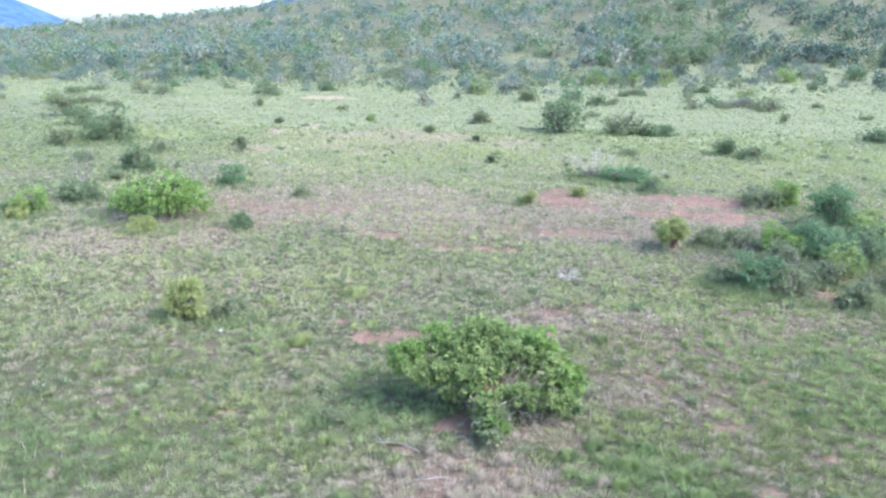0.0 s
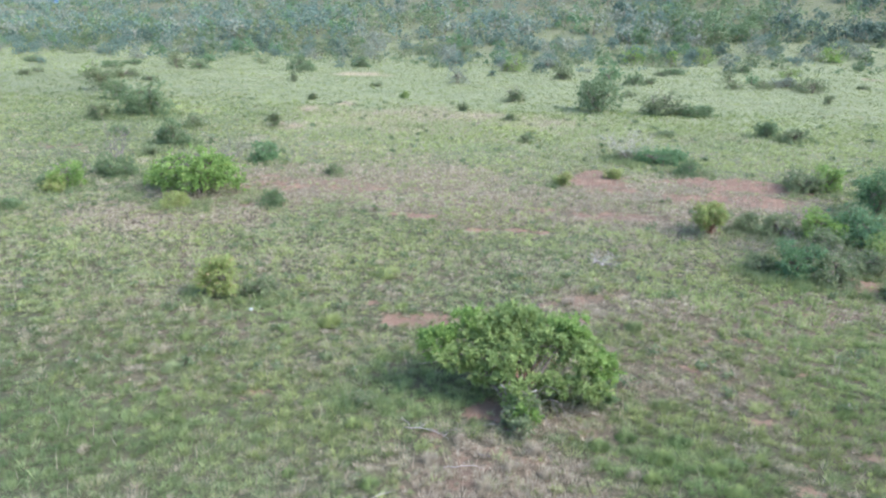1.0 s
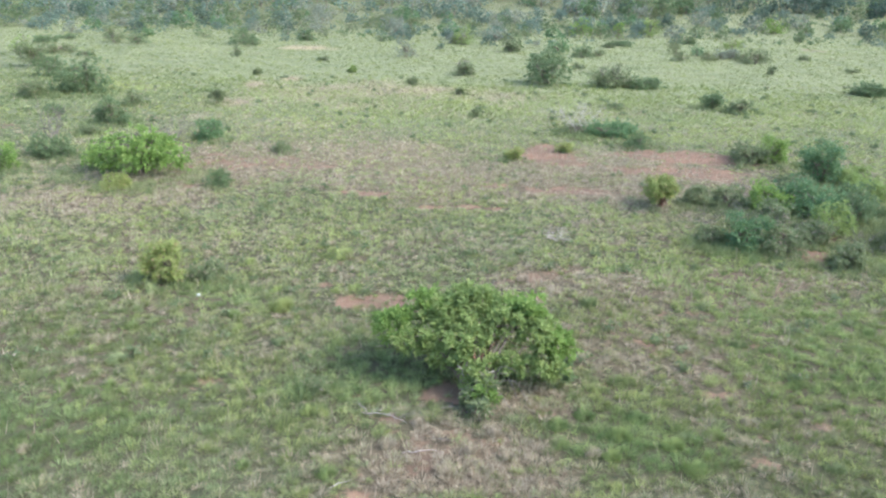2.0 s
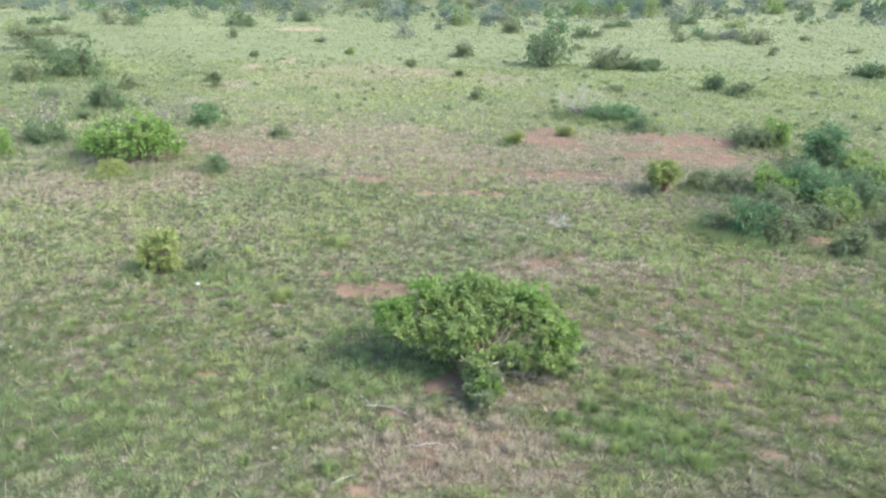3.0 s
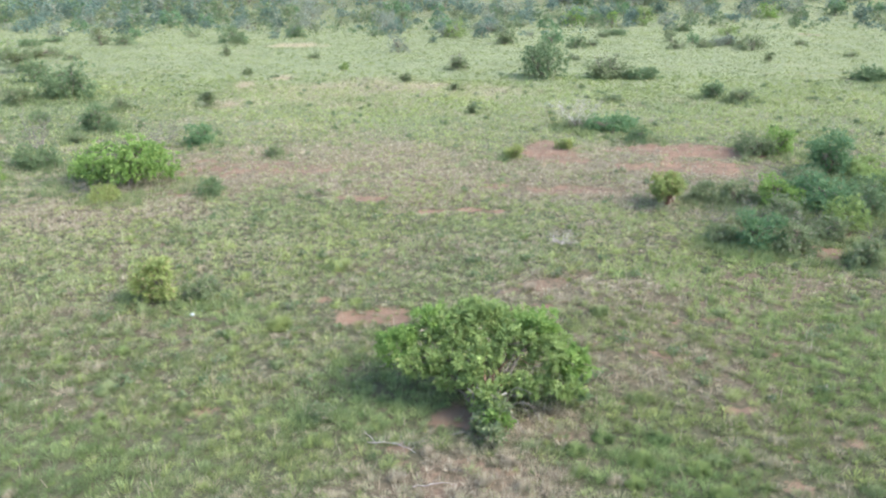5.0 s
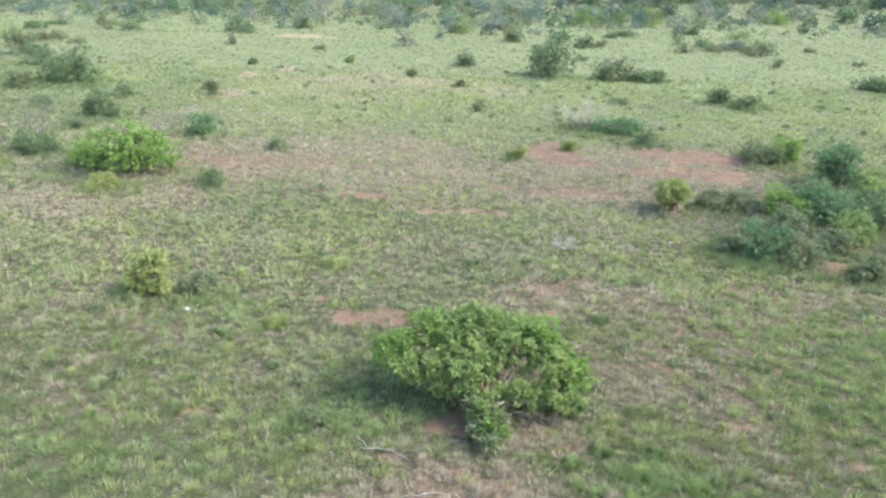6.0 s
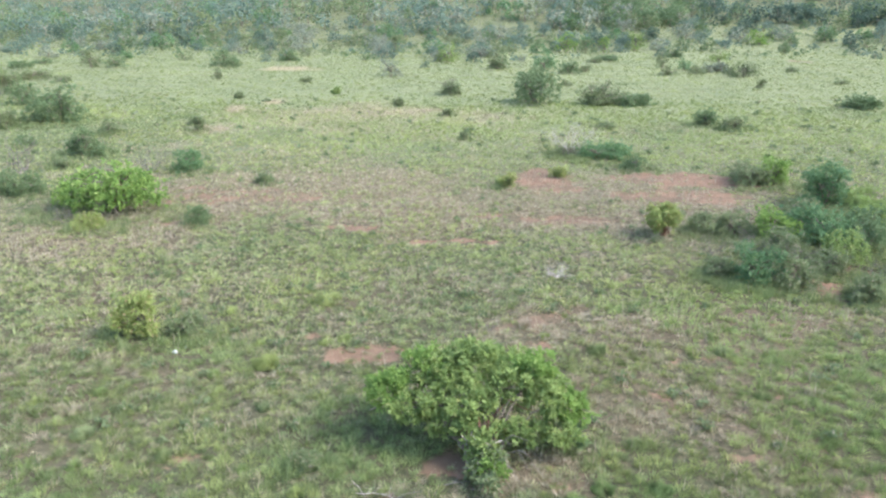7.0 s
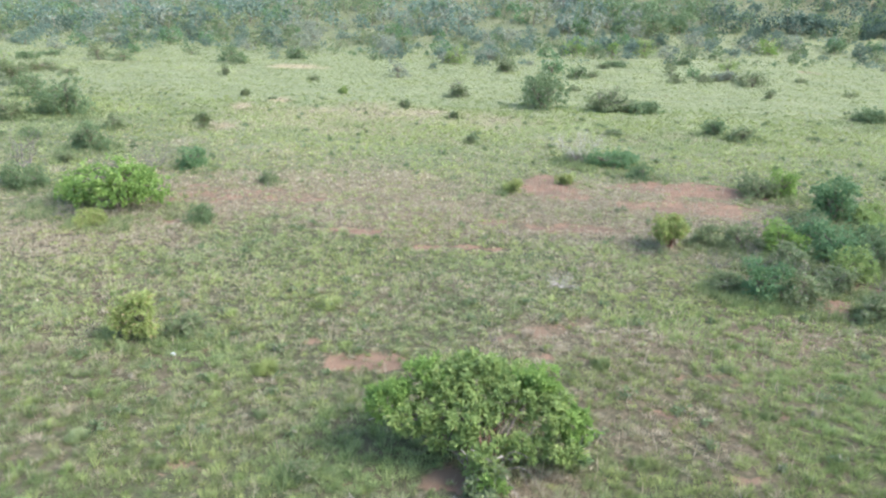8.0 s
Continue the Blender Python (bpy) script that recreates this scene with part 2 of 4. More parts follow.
for _ in range(46):
    far = spots.uniform(11.5, 27)
    patch(BARE, spots.uniform(-0.6, 0.6) * (far + 3), far, spots.uniform(0.2, 0.5), spots.uniform(0.1, 0.22), spots.uniform(-15, 15), spots.uniform(0.35, 0.62))
# Dry, straw-coloured grass
patch(DRY, 0.3, 12.0, 2.5, 1.3, 0, 0.68)
patch(DRY, 5.5, 20.5, 4.5, 2.0, 0, 0.42)
patch(DRY, 5.6, 17.0, 3.0, 2.0, 0, 0.4)
patch(DRY, -6.0, 34.0, 9.0, 5.0, 0, 0.7)
patch(DRY, 4.0, 33.0, 9.0, 4.5, 0, 0.5)
patch(DRY, -4.5, 54.0, 12.0, 6.0, 0, 0.45)
patch(DRY, 11.0, 21.6, 2.2, 0.9, 0, 0.6)
patch(DRY, 9.0, 34.0, 6.0, 4.5, 0, 0.6)
patch(DRY, -13.0, 28.0, 5.0, 2.0, 0, 0.45)
# Lush green grass, and one green-tinted patch for a bush's shadow
patch(LUSH_SHADED, 4.1, 12.8, 1.7, 1.0, -25, 1.0)
patch(LUSH_SHADED, 9.6, 16.8, 2.6, 4.0, 0, 0.8)
# Green cast of the large bush's shadow, put into the grass colour
patch(LUSH_SHADED, -1.6, 15.2, 2.0, 1.4, 0, 0.85)
patch(LUSH_SHADED, 8.3, 21.8, 3.0, 1.6, 0, 0.7)
patch(LUSH_SHADED, -6.2, 19.3, 1.6, 1.0, 0, 0.6)
patch(LUSH_SHADED, -8.6, 12.4, 4.0, 2.2, 0, 0.55)
patch(LUSH_SHADED, 12.5, 61.5, 7.0, 3.0, 0, 0.8)
# Greyer, darker grass; the left patches also paint in lens vignette
patch(SAGE, -24.0, 42.0, 11.0, 15.0, 0, 0.8)
patch(SAGE, -8.0, 13.0, 6.5, 5.0, 0, 0.5)
patch(SAGE, -20.0, 31.0, 7.0, 4.0, 0, 1.0)
patch(SAGE, -40.0, 62.0, 14.0, 12.0, 0, 0.6)
patch(SAGE, 12.0, 27.0, 3.5, 3.0, 0, 0.6)


# ---- mesh helpers ----
def mesh_of(name, verts, faces, material, smooth_shade=False, tone=None):
    """A mesh from arrays: all faces have the same number of corners."""
    verts, faces = np.asarray(verts, np.float32), np.asarray(faces, np.int32)
    mesh = bpy.data.meshes.new(name)
    k = faces.shape[1]
    mesh.vertices.add(len(verts))
    mesh.vertices.foreach_set("co", verts.ravel())
    mesh.loops.add(faces.size)
    mesh.loops.foreach_set("vertex_index", faces.ravel())
    mesh.polygons.add(len(faces))
    mesh.polygons.foreach_set("loop_start", np.arange(0, faces.size, k, dtype=np.int32))
    mesh.polygons.foreach_set("use_smooth", np.full(len(faces), smooth_shade))
    mesh.materials.append(material)
    mesh.update(calc_edges=True)
    if tone is not None:
        mesh.attributes.new("tone", "FLOAT", "POINT").data.foreach_set("value", np.asarray(tone, np.float32).ravel())
    return mesh


def part(name, mesh, parent, label=""):
    ob = new(name, mesh)
    ob.parent = parent
    return tagged(ob, label)


def unit(v):
    return v / np.maximum(np.linalg.norm(v, axis=-1, keepdims=True), 1e-9)


def leaf_arrays(rng, centres, outward, size, ratio=0.5, loose=0.7):
    """Small folded leaves at the centres, facing roughly outward."""
    n = len(centres)
    normal = unit(outward + np.array([0, 0, 0.3]) + rng.normal(0, loose * 0.65, (n, 3)))
    along = unit(np.cross(normal, rng.normal(0, 1, (n, 3))))
    side = np.cross(normal, along)
    length = (size * rng.uniform(0.6, 1.3, n))[:, None]
    base, tip = centres - along * length * 0.5, centres + along * length * 0.5 - normal * length * 0.12
    half = side * length * ratio * 0.5 + normal * length * 0.1
    other = -side * length * ratio * 0.5 + normal * length * 0.1
    verts = np.stack([base, centres + half, tip, centres + other], 1).reshape(-1, 3)
    i = np.arange(n)[:, None] * 4
    faces = np.concatenate([i + [0, 1, 2], i + [0, 2, 3]], 1).reshape(-1, 3)
    return verts, faces


def spray_arrays(rng, tips, axis, count, length, ratio=0.42, open_out=0.8):
    """Sprays of leaves: at each tip a rosette that spreads about the axis and droops. Also gives a tone, alike within a spray."""
    n, m = len(tips), len(tips) * count
    lead = np.repeat(axis, count, 0)
    way = unit(unit(rng.normal(0, 1, (m, 3))) * open_out + lead * 0.75)
    long = (length * rng.uniform(0.6, 1.25, m))[:, None]
    base = np.repeat(tips, count, 0) + way * long * 0.15 + rng.normal(0, 0.22 * length, (m, 3))
    side = unit(np.cross(way, lead + rng.normal(0, 0.45, (m, 3))))
    face = np.cross(side, way)
    face = np.where(face[:, 2:3] < 0, -face, face)
    middle = base + way * long * 0.55 + face * long * 0.07
    tip = base + way * long - np.array([0, 0, 0.14]) * long
    half = side * long * ratio * 0.5
    verts = np.stack([base, middle + half, tip, middle - half], 1).reshape(-1, 3)
    i = np.arange(m)[:, None] * 4
    faces = np.concatenate([i + [0, 1, 2], i + [0, 2, 3]], 1).reshape(-1, 3)
    return verts, faces, np.repeat(rng.random(n), count * 4)


def tube_arrays(points, start, end, sides=6):
    """A tapered limb along the points."""
    points = np.asarray(points, float)
    n = len(points)
    along = unit(np.gradient(points, axis=0))
    ref = np.where(np.abs(along[:, 2:3]) > 0.9, np.array([[1.0, 0, 0]]), np.array([[0, 0, 1.0]]))
    u = unit(np.cross(along, ref))
    v = np.cross(along, u)
    radius = np.linspace(start, end, n)[:, None, None]
    a = np.linspace(0, 2 * math.pi, sides, endpoint=False)
    rings = points[:, None] + radius * (np.cos(a)[None, :, None] * u[:, None] + np.sin(a)[None, :, None] * v[:, None])
    j = np.arange(sides)
    quads = [np.stack([k * sides + j, k * sides + (j + 1) % sides, (k + 1) * sides + (j + 1) % sides, (k + 1) * sides + j], 1) for k in range(n - 1)]
    return rings.reshape(-1, 3), np.concatenate(quads)


def joined(pieces):
    verts, faces, at = [], [], 0
    for v, f in pieces:
        verts.append(v)
        faces.append(f + at)
        at += len(v)
    return np.concatenate(verts), np.concatenate(faces)


def bent(rng, start, end, wobble, n=6):
    """A crooked line from start to end that first climbs, then leans out."""
    start, end = np.asarray(start, float), np.asarray(end, float)
    u = np.linspace(0, 1, n)[:, None]
    line = start + (end - start) * u
    reach = np.linalg.norm(end - start)
    line[:, 2] += (np.sin(u * math.pi) * 0.12 * reach)[:, 0]
    line[1:-1] += rng.normal(0, wobble * reach, (n - 2, 3))
    return line


def crown_clusters(rng, w, d, h, low, count, uneven=0.25, hollow=0.45):
    """Centres of leafy sprays over several rounded lobes that make up one crown."""
    k = int(np.clip(4 + 1.6 * w, 4, 10))
    turn = np.arange(k) * 2.4 + rng.uniform(0, 0.9, k)
    off = np.sqrt((np.arange(k) + 0.3) / k) * rng.uniform(0.75, 1.1, k)
    tall = (h - low) * (1.0 - 0.42 * off**2 + rng.uniform(-0.8, 0.2, k) * uneven)
    size = rng.uniform(0.22, 0.44, k)
    thick = np.minimum(size * w * 0.5, (h - low) * 0.42)
    lobe = np.stack([np.cos(turn) * off * w * 0.40, np.sin(turn) * off * d * 0.40, low + tall - thick], 1)
    pick = rng.integers(0, k, count)
    out = unit(lobe * np.array([1, 1, 0.0]) + 1e-6)
    way = unit(rng.normal(0, 0.75, (count, 3)) + out[pick] * 0.35 + np.array([0, 0, 0.25]))
    reach = rng.uniform(hollow, 1.0, count)[:, None] ** 0.6
    where = lobe[pick] + way * reach * np.stack([size * w * 0.5, size * d * 0.5, thick], 1)[pick]
    skirt = rng.random(count) < 0.32
    where[skirt, 2] = low + (where[skirt, 2] - low) * rng.uniform(0.1, 0.6, skirt.sum())
    where[:, 2] = low + (where[:, 2] - low) * (h - low) / max(0.05, np.percentile(where[:, 2], 97) - low)
    where[:, 0] *= 0.5 * w / np.percentile(np.abs(where[:, 0]), 96)
    where[:, 1] *= 0.5 * d / np.percentile(np.abs(where[:, 1]), 96)
    return where, way


def crown_mesh(rng, name, w, d, h, low, clusters, leaves, leaf, spray, material, ratio=0.5, uneven=0.25, hollow=0.45):
    """A crown: clusters of leaf sprays, ragged at the outline."""
    centres, way = crown_clusters(rng, w - spray * 1.2, d - spray * 1.2, h - spray * 0.5, low, clusters, uneven, hollow)
    sprays = max(2, leaves // 9)
    off = unit(rng.normal(0, 1, (clusters, sprays, 3))) * rng.uniform(0.3, 1.0, (clusters, sprays, 1)) * (1 + 0.8 * (rng.random((clusters, sprays, 1)) < 0.2)) * np.array([spray, spray, spray * 0.75]) * 0.8
    tips = (centres[:, None] + off).reshape(-1, 3)
    axis = unit(unit(off).reshape(-1, 3) * 0.8 + np.repeat(way, sprays, 0) * 0.4 + np.array([0, 0, 0.35]))
    v, f, tone = spray_arrays(rng, tips, axis, 9, leaf * 1.35, ratio * 0.85)
    v[:, 2] = np.maximum(v[:, 2], 0.02)
    tone = 0.5 * tone + 0.5 * np.repeat(rng.random(clusters), sprays * 36)
    return mesh_of(name, v, f, material, tone=tone), centres


FEET = []


def bush(x, y, w, h, leaf_kind, label, seed, name="bush", d=0.0, low=0.08, clusters=0, leaves=0, leaf=0.0, stems=3, bark=None, spray=0.0, category="bush", ratio=0.5, stem_size=0.0, group="", uneven=0.55):
    """A shrub: several crooked stems from one foot, and a crown of many small leaves."""
    rng = np.random.default_rng(seed)
    d = d or w * 0.9
    size = max(w, h)
    spray = spray or 0.16 * size + 0.06
    clusters = clusters or int((46 + 22 * size) * (1.0 if y < 66 else 0.52))
    leaves = leaves or (int(36 + 5 * size) if y < 46 else int(18 + 4 * size))
    leaf = leaf or (min(0.12, 0.055 + 0.016 * size) if y < 46 else min(0.16, 0.085 + 0.02 * size))
    FEET.append((x, y, w, d))
    thing = tagged(new(name), label, category, group)
    thing.matrix_world = pose(x, y, float(height(x, y)), 0, 0, 0)
    crown, centres = crown_mesh(rng, "crown", w, d, h, low * h, clusters, leaves, leaf, spray, LEAF[leaf_kind], ratio, uneven)
    part("crown", crown, thing)
    thick = stem_size or 0.012 + 0.012 * size
    picks = rng.permutation(len(centres))
    per = max(2, min(7, len(centres) // (stems * 3)))
    at = 0
    for s in range(stems):
        turn = 2 * math.pi * (s + rng.uniform(0, 0.6)) / stems
        foot = np.array([math.cos(turn), math.sin(turn), 0]) * 0.05 * size
        foot[2] = -0.05
        goals = [centres[picks[(at + k) % len(centres)]] for k in range(per)]
        at += per
        goals.sort(key=lambda c: -c[2])
        lead = bent(rng, foot, goals[0], 0.05, 7)
        pieces = [tube_arrays(lead, thick, thick * 0.3)]
        for k, goal in enumerate(goals[1:]):
            pieces.append(tube_arrays(bent(rng, lead[2 + k % 3], goal, 0.06, 5), thick * 0.5, thick * 0.15, 5))
        part("stem", mesh_of("stem", *joined(pieces), bark or BARK, True), thing)
    return thing


def twig_tree(rng, foot, way, length, thick, depth, pieces):
    """Branching dead wood: each limb forks into thinner ones."""
    end = foot + way * length
    line = bent(rng, foot, end, 0.06, 5)
    pieces.append(tube_arrays(line, thick, thick * 0.45, 5 if depth > 1 else 4))
    if depth:
        for k in range(rng.integers(3, 5)):
            turn = unit(way + rng.normal(0, 0.55, 3) + np.array([0, 0, 0.12]))
            twig_tree(rng, line[2 + k % 3], turn, length * rng.uniform(0.5, 0.8), thick * 0.5, depth - 1, pieces)


def dead_shrub(x, y, w, h, label, seed, stems=5, depth=3, name="dead_shrub", material=None, thick=0.0):
    rng = np.random.default_rng(seed)
    thing = tagged(new(name), label, "dead shrub")
    thing.matrix_world = pose(x, y, float(height(x, y)))
    for s in range(stems):
        turn = 2 * math.pi * (s + rng.uniform(0, 0.7)) / stems
        way = unit(np.array([math.cos(turn) * w * 0.5, math.sin(turn) * w * 0.5, h * rng.uniform(0.5, 0.9)]))
        pieces = []
        twig_tree(rng, np.array([0, 0, -0.04]), way, 0.5 * math.hypot(w / 2, h), thick or 0.009 + 0.005 * h, depth, pieces)
        v, f = joined(pieces)
        v[:, 2] = np.minimum(np.maximum(v[:, 2], -0.02), h * 1.05)
        part("branch", mesh_of("branch", v, f, material or DEAD, True), thing)
    return thing


# ---- ground: one sheet to the horizon ----
def spaced(near, step, far, grow):
    """Coordinates: even out to near, then wider and wider out to far."""
    out = list(np.arange(0, near + step / 2, step))
    while out[-1] < far:
        step *= grow
        out.append(out[-1] + step)
    return out


def build_ground():
    right = spaced(22, 0.42, 60, 1.05)
    right += [right[-1] + v for v in spaced(2, 1.5, 4200, 1.14)[1:]]
    xs = np.array([-v for v in right[:0:-1]] + right)
    ahead = spaced(42, 0.42, 110, 1.03)
    ahead += [ahead[-1] + v for v in spaced(4, 2.0, 4700, 1.07)[1:]]
    behind = spaced(2, 0.8, 3000, 1.25)
    ys = np.array([-v for v in behind[:0:-1]] + ahead)
    gx, gy = np.meshgrid(xs, ys)
    gz = height(gx, gy)
    nx, ny = len(xs), len(ys)
    i = (np.arange(ny - 1)[:, None] * nx + np.arange(nx - 1)).ravel()
    mesh = mesh_of("ground", np.stack([gx, gy, gz], -1).reshape(-1, 3), np.stack([i, i + 1, i + nx + 1, i + nx], 1), GROUND, True)
    mesh.attributes.new("sward", "FLOAT", "POINT").data.foreach_set("value", (np.maximum(np.maximum(smooth(26, 56, gy), 1 - smooth(0, 3, gy)), smooth(-1, 3, np.abs(gx) - 0.66 * (np.maximum(gy, 6) + 4))) * (1 - 0.3 * smooth(96, 125, gy - 0.35 * np.clip(gx, 0, 60)) - 0.35 * smooth(125, 175, gy))).astype(np.float32).ravel())
    for name, kind in (("bare", BARE), ("dry", DRY), ("sage", SAGE)):
        mesh.attributes.new(name, "FLOAT", "POINT").data.foreach_set("value", cover(kind, gx, gy).astype(np.float32).ravel())
    tagged(new("ground", mesh), "savanna field of short grass over red soil, with bare patches", "ground", kind="structure")


build_ground()


def far_hill(x, y, w, d, h, label, seed):
    """A smooth, wooded hill far beyond the field, blue from painted haze."""
    n = 48
    u = np.linspace(-1, 1, n)
    gx, gy = np.meshgrid(u, u)
    r = np.sqrt(gx**2 + gy**2)
    gz = h * np.clip(1 - r, 0, 1) ** 0.9 * (1 + 0.12 * wave(gx, gy, 0.16, seed)) - 5
    i = (np.arange(n - 1)[:, None] * n + np.arange(n - 1)).ravel()
    mesh = mesh_of("far_hill", np.stack([gx * w / 2, gy * d / 2, gz], -1).reshape(-1, 3), np.stack([i, i + 1, i + n + 1, i + n], 1), FAR_HILL, True)
    hill = tagged(new("far_hill", mesh), label, "hill", kind="structure")
    hill.matrix_world = pose(x, y, 0)


far_hill(-2060, 2300, 1900, 1600, 330, "far wooded hill with painted haze blue, beyond the field", 1)
far_hill(350, 2900, 3000, 1600, 420, "far wooded hill with painted haze blue, behind the nearer slope", 2)


# ---- woodland on the slope ----
def tree(rng, w, h, leaf_kind, leaves=640, name="tree"):
    """A savanna tree: forked trunk and an uneven, open crown."""
    thing = new(name)
    clusters = 34
    crown, centres = crown_mesh(rng, "crown", w, w, h, 0.05 * h, clusters, leaves // clusters, 0.25, 0.2 * w, LEAF[leaf_kind], 0.6, 0.4, 0.35)
    part("crown", crown, thing)
    fork = np.array([rng.normal(0, 0.1), rng.normal(0, 0.1), h * 0.28])
    pieces = [tube_arrays(bent(rng, (0, 0, -0.2), fork, 0.03, 5), 0.05 * h * 0.6, 0.03 * h * 0.6, 5)]
    for k in rng.permutation(clusters)[:5]:
        pieces.append(tube_arrays(bent(rng, fork, centres[k], 0.06, 5), 0.016 * h, 0.005 * h, 4))
    part("trunk", mesh_of("trunk", *joined(pieces), BARK, True), thing)
    return thing


# Sage and pale recur most, so leaf colour carries the slope's haze
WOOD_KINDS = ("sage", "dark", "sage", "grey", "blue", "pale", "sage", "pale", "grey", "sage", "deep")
WOOD_LABELS = {
    "sage": "savanna tree in haze-tinted sage colour on the wooded slope",
    "grey": "grey-green savanna tree on the wooded slope",
    "dark": "dark green savanna tree on the wooded slope",
    "olive": "olive green savanna tree on the wooded slope",
    "pale": "pale, sparsely leaved tree on the wooded slope",
    "blue": "deep green leafy tree on the wooded slope",
    "deep": "tree with shade painted into its leaves on the steep slope",
}


def edge_of_wood(x):
    """How far ahead the open field ends."""
    return 91 + 3 * wave(x, 0 * np.asarray(x, float), 9, 5) + np.clip((np.asarray(x, float) - 5) * 0.35, 0, 11)


def build_woodland():
    rng = np.random.default_rng(11)
    models = []
    for k, kind in enumerate(WOOD_KINDS):
        model = tree(rng, 3.1 + 0.3 * (k % 4), 2.35 + 0.3 * (k % 3), kind)
        tagged(model, WOOD_LABELS[kind], "tree", "woodland trees")
        models.append(model)
    placed, used = [], 0
    tries = 0
    while used < 300 and tries < 6000:
        tries += 1
        x = rng.uniform(-78, 78)
        past = rng.uniform(-9, 36)
        y = float(edge_of_wood(x)) + past
        if abs(x) > 0.68 * (y + 6) or rng.random() > 0.07 + 0.93 * smooth(-6, 16, past):
            continue
        if any((x - a) ** 2 + (y - b) ** 2 < 5.0 for a, b in placed):
            continue
        placed.append((x, y))
        pick = int(rng.integers(len(models)))
        # On the right, darker trees are picked in place of cloud shade
        if x > 0.34 * y and rng.random() < 0.6:
            pick = 10 if rng.random() < 0.6 else 1
        s = float(rng.uniform(0.4, 0.95) * (0.5 + 0.5 * smooth(-6, 16, past)))
        where = pose(x, y, float(height(x, y)) - 0.05, 0, 0, rng.uniform(0, 360)) @ Matrix.Diagonal((s, s, s * rng.uniform(0.8, 1.1), 1))
        if used < len(models):
            models[used].matrix_basis = where
        else:
            twin = copy_thing(models[pick], Matrix.Identity(4))
            twin.matrix_basis = where
        used += 1


def build_far_wood():
    """Woods past the near edge: too many to count, one mesh a leaf colour."""
    rng = np.random.default_rng(23)
    pieces = {kind: [] for kind in WOOD_LABELS}
    tones = {kind: [] for kind in WOOD_LABELS}
    trunks = []
    count = 0
    while count < 2600:
        y = 126 + 296 * rng.random() ** 1.35
        x = rng.uniform(-0.72, 0.72) * (y + 6)
        if y < float(edge_of_wood(x)) + (36 if x < 15 else 26):
            continue
        thin = 0.5 + 0.5 * wave(x, y, 14, 8)
        if rng.random() > 0.35 + 0.65 * thin + 0.6 * (x > 0.15 * y):
            continue
        count += 1
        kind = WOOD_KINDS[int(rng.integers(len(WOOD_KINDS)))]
        # Right of the hill, darker leaf colours paint its cloud shade
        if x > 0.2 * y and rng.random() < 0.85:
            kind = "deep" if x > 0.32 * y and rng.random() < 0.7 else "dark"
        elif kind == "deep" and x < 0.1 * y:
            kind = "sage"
        w, h = rng.uniform(2.4, 4.8), rng.uniform(1.8, 3.6)
        n = 12 if y < 230 else 9
        centres, way = crown_clusters(rng, w * 0.8, w * 0.8, h * 0.9, 0.12 * h, n, 0.4, 0.4)
        per = 7 if y < 230 else 5
        off = rng.normal(0, 0.1 * w, (n, per, 3))
        where = (centres[:, None] + off).reshape(-1, 3) + np.array([x, y, float(height(x, y))])
        pieces[kind].append(leaf_arrays(rng, where, unit(np.repeat(way, per, 0) + 0.4 * unit(off).reshape(-1, 3)), 0.52 if y < 230 else 0.75, 0.7, 0.45))
        tones[kind].append(np.repeat(np.clip(rng.random() * 0.8 + 0.2 * rng.random(n), 0, 1), per * 4))
        if y < 200:
            foot = np.array([x, y, float(height(x, y)) - 0.2])
            trunks.append(tube_arrays(np.array([foot, foot + (0.1, 0, h * 0.25), foot + (0, 0.1, h * 0.6)]), 0.1, 0.03, 4))
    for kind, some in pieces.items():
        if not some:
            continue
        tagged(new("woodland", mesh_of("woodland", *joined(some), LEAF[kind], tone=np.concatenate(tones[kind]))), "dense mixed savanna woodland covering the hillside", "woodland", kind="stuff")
    tagged(new("woodland_trunks", mesh_of("woodland_trunks", *joined(trunks), BARK, True)), "grey-brown trunks of the woodland trees", "woodland", kind="stuff")


def build_undergrowth():
    """Countless low shrubs between the trees."""
    rng = np.random.default_rng(31)
    pieces = {"sage": [], "dark": [], "grey": []}
    for _ in range(1250):
        y = 92 + 110 * rng.random() ** 1.2
        x = rng.uniform(-0.7, 0.7) * (y + 6)
        if y < float(edge_of_wood(x)) + rng.uniform(-8, 20):
            continue
        w, h = rng.uniform(0.8, 2.2), rng.uniform(0.5, 1.3)
        off = rng.normal(0, 1, (34, 3)) * np.array([w * 0.28, w * 0.28, h * 0.25])
        where = off + np.array([x, y, float(height(x, y)) + h * 0.45])
        pieces[str(rng.choice(["sage", "dark", "grey"]))].append(leaf_arrays(rng, where, unit(off), 0.26, 0.65, 0.5))
    for kind, some in pieces.items():
        tagged(new("undergrowth", mesh_of("undergrowth", *joined(some), LEAF[kind])), "low green undergrowth between the woodland trees", "undergrowth", kind="stuff")


build_woodland()
build_far_wood()
build_undergrowth()


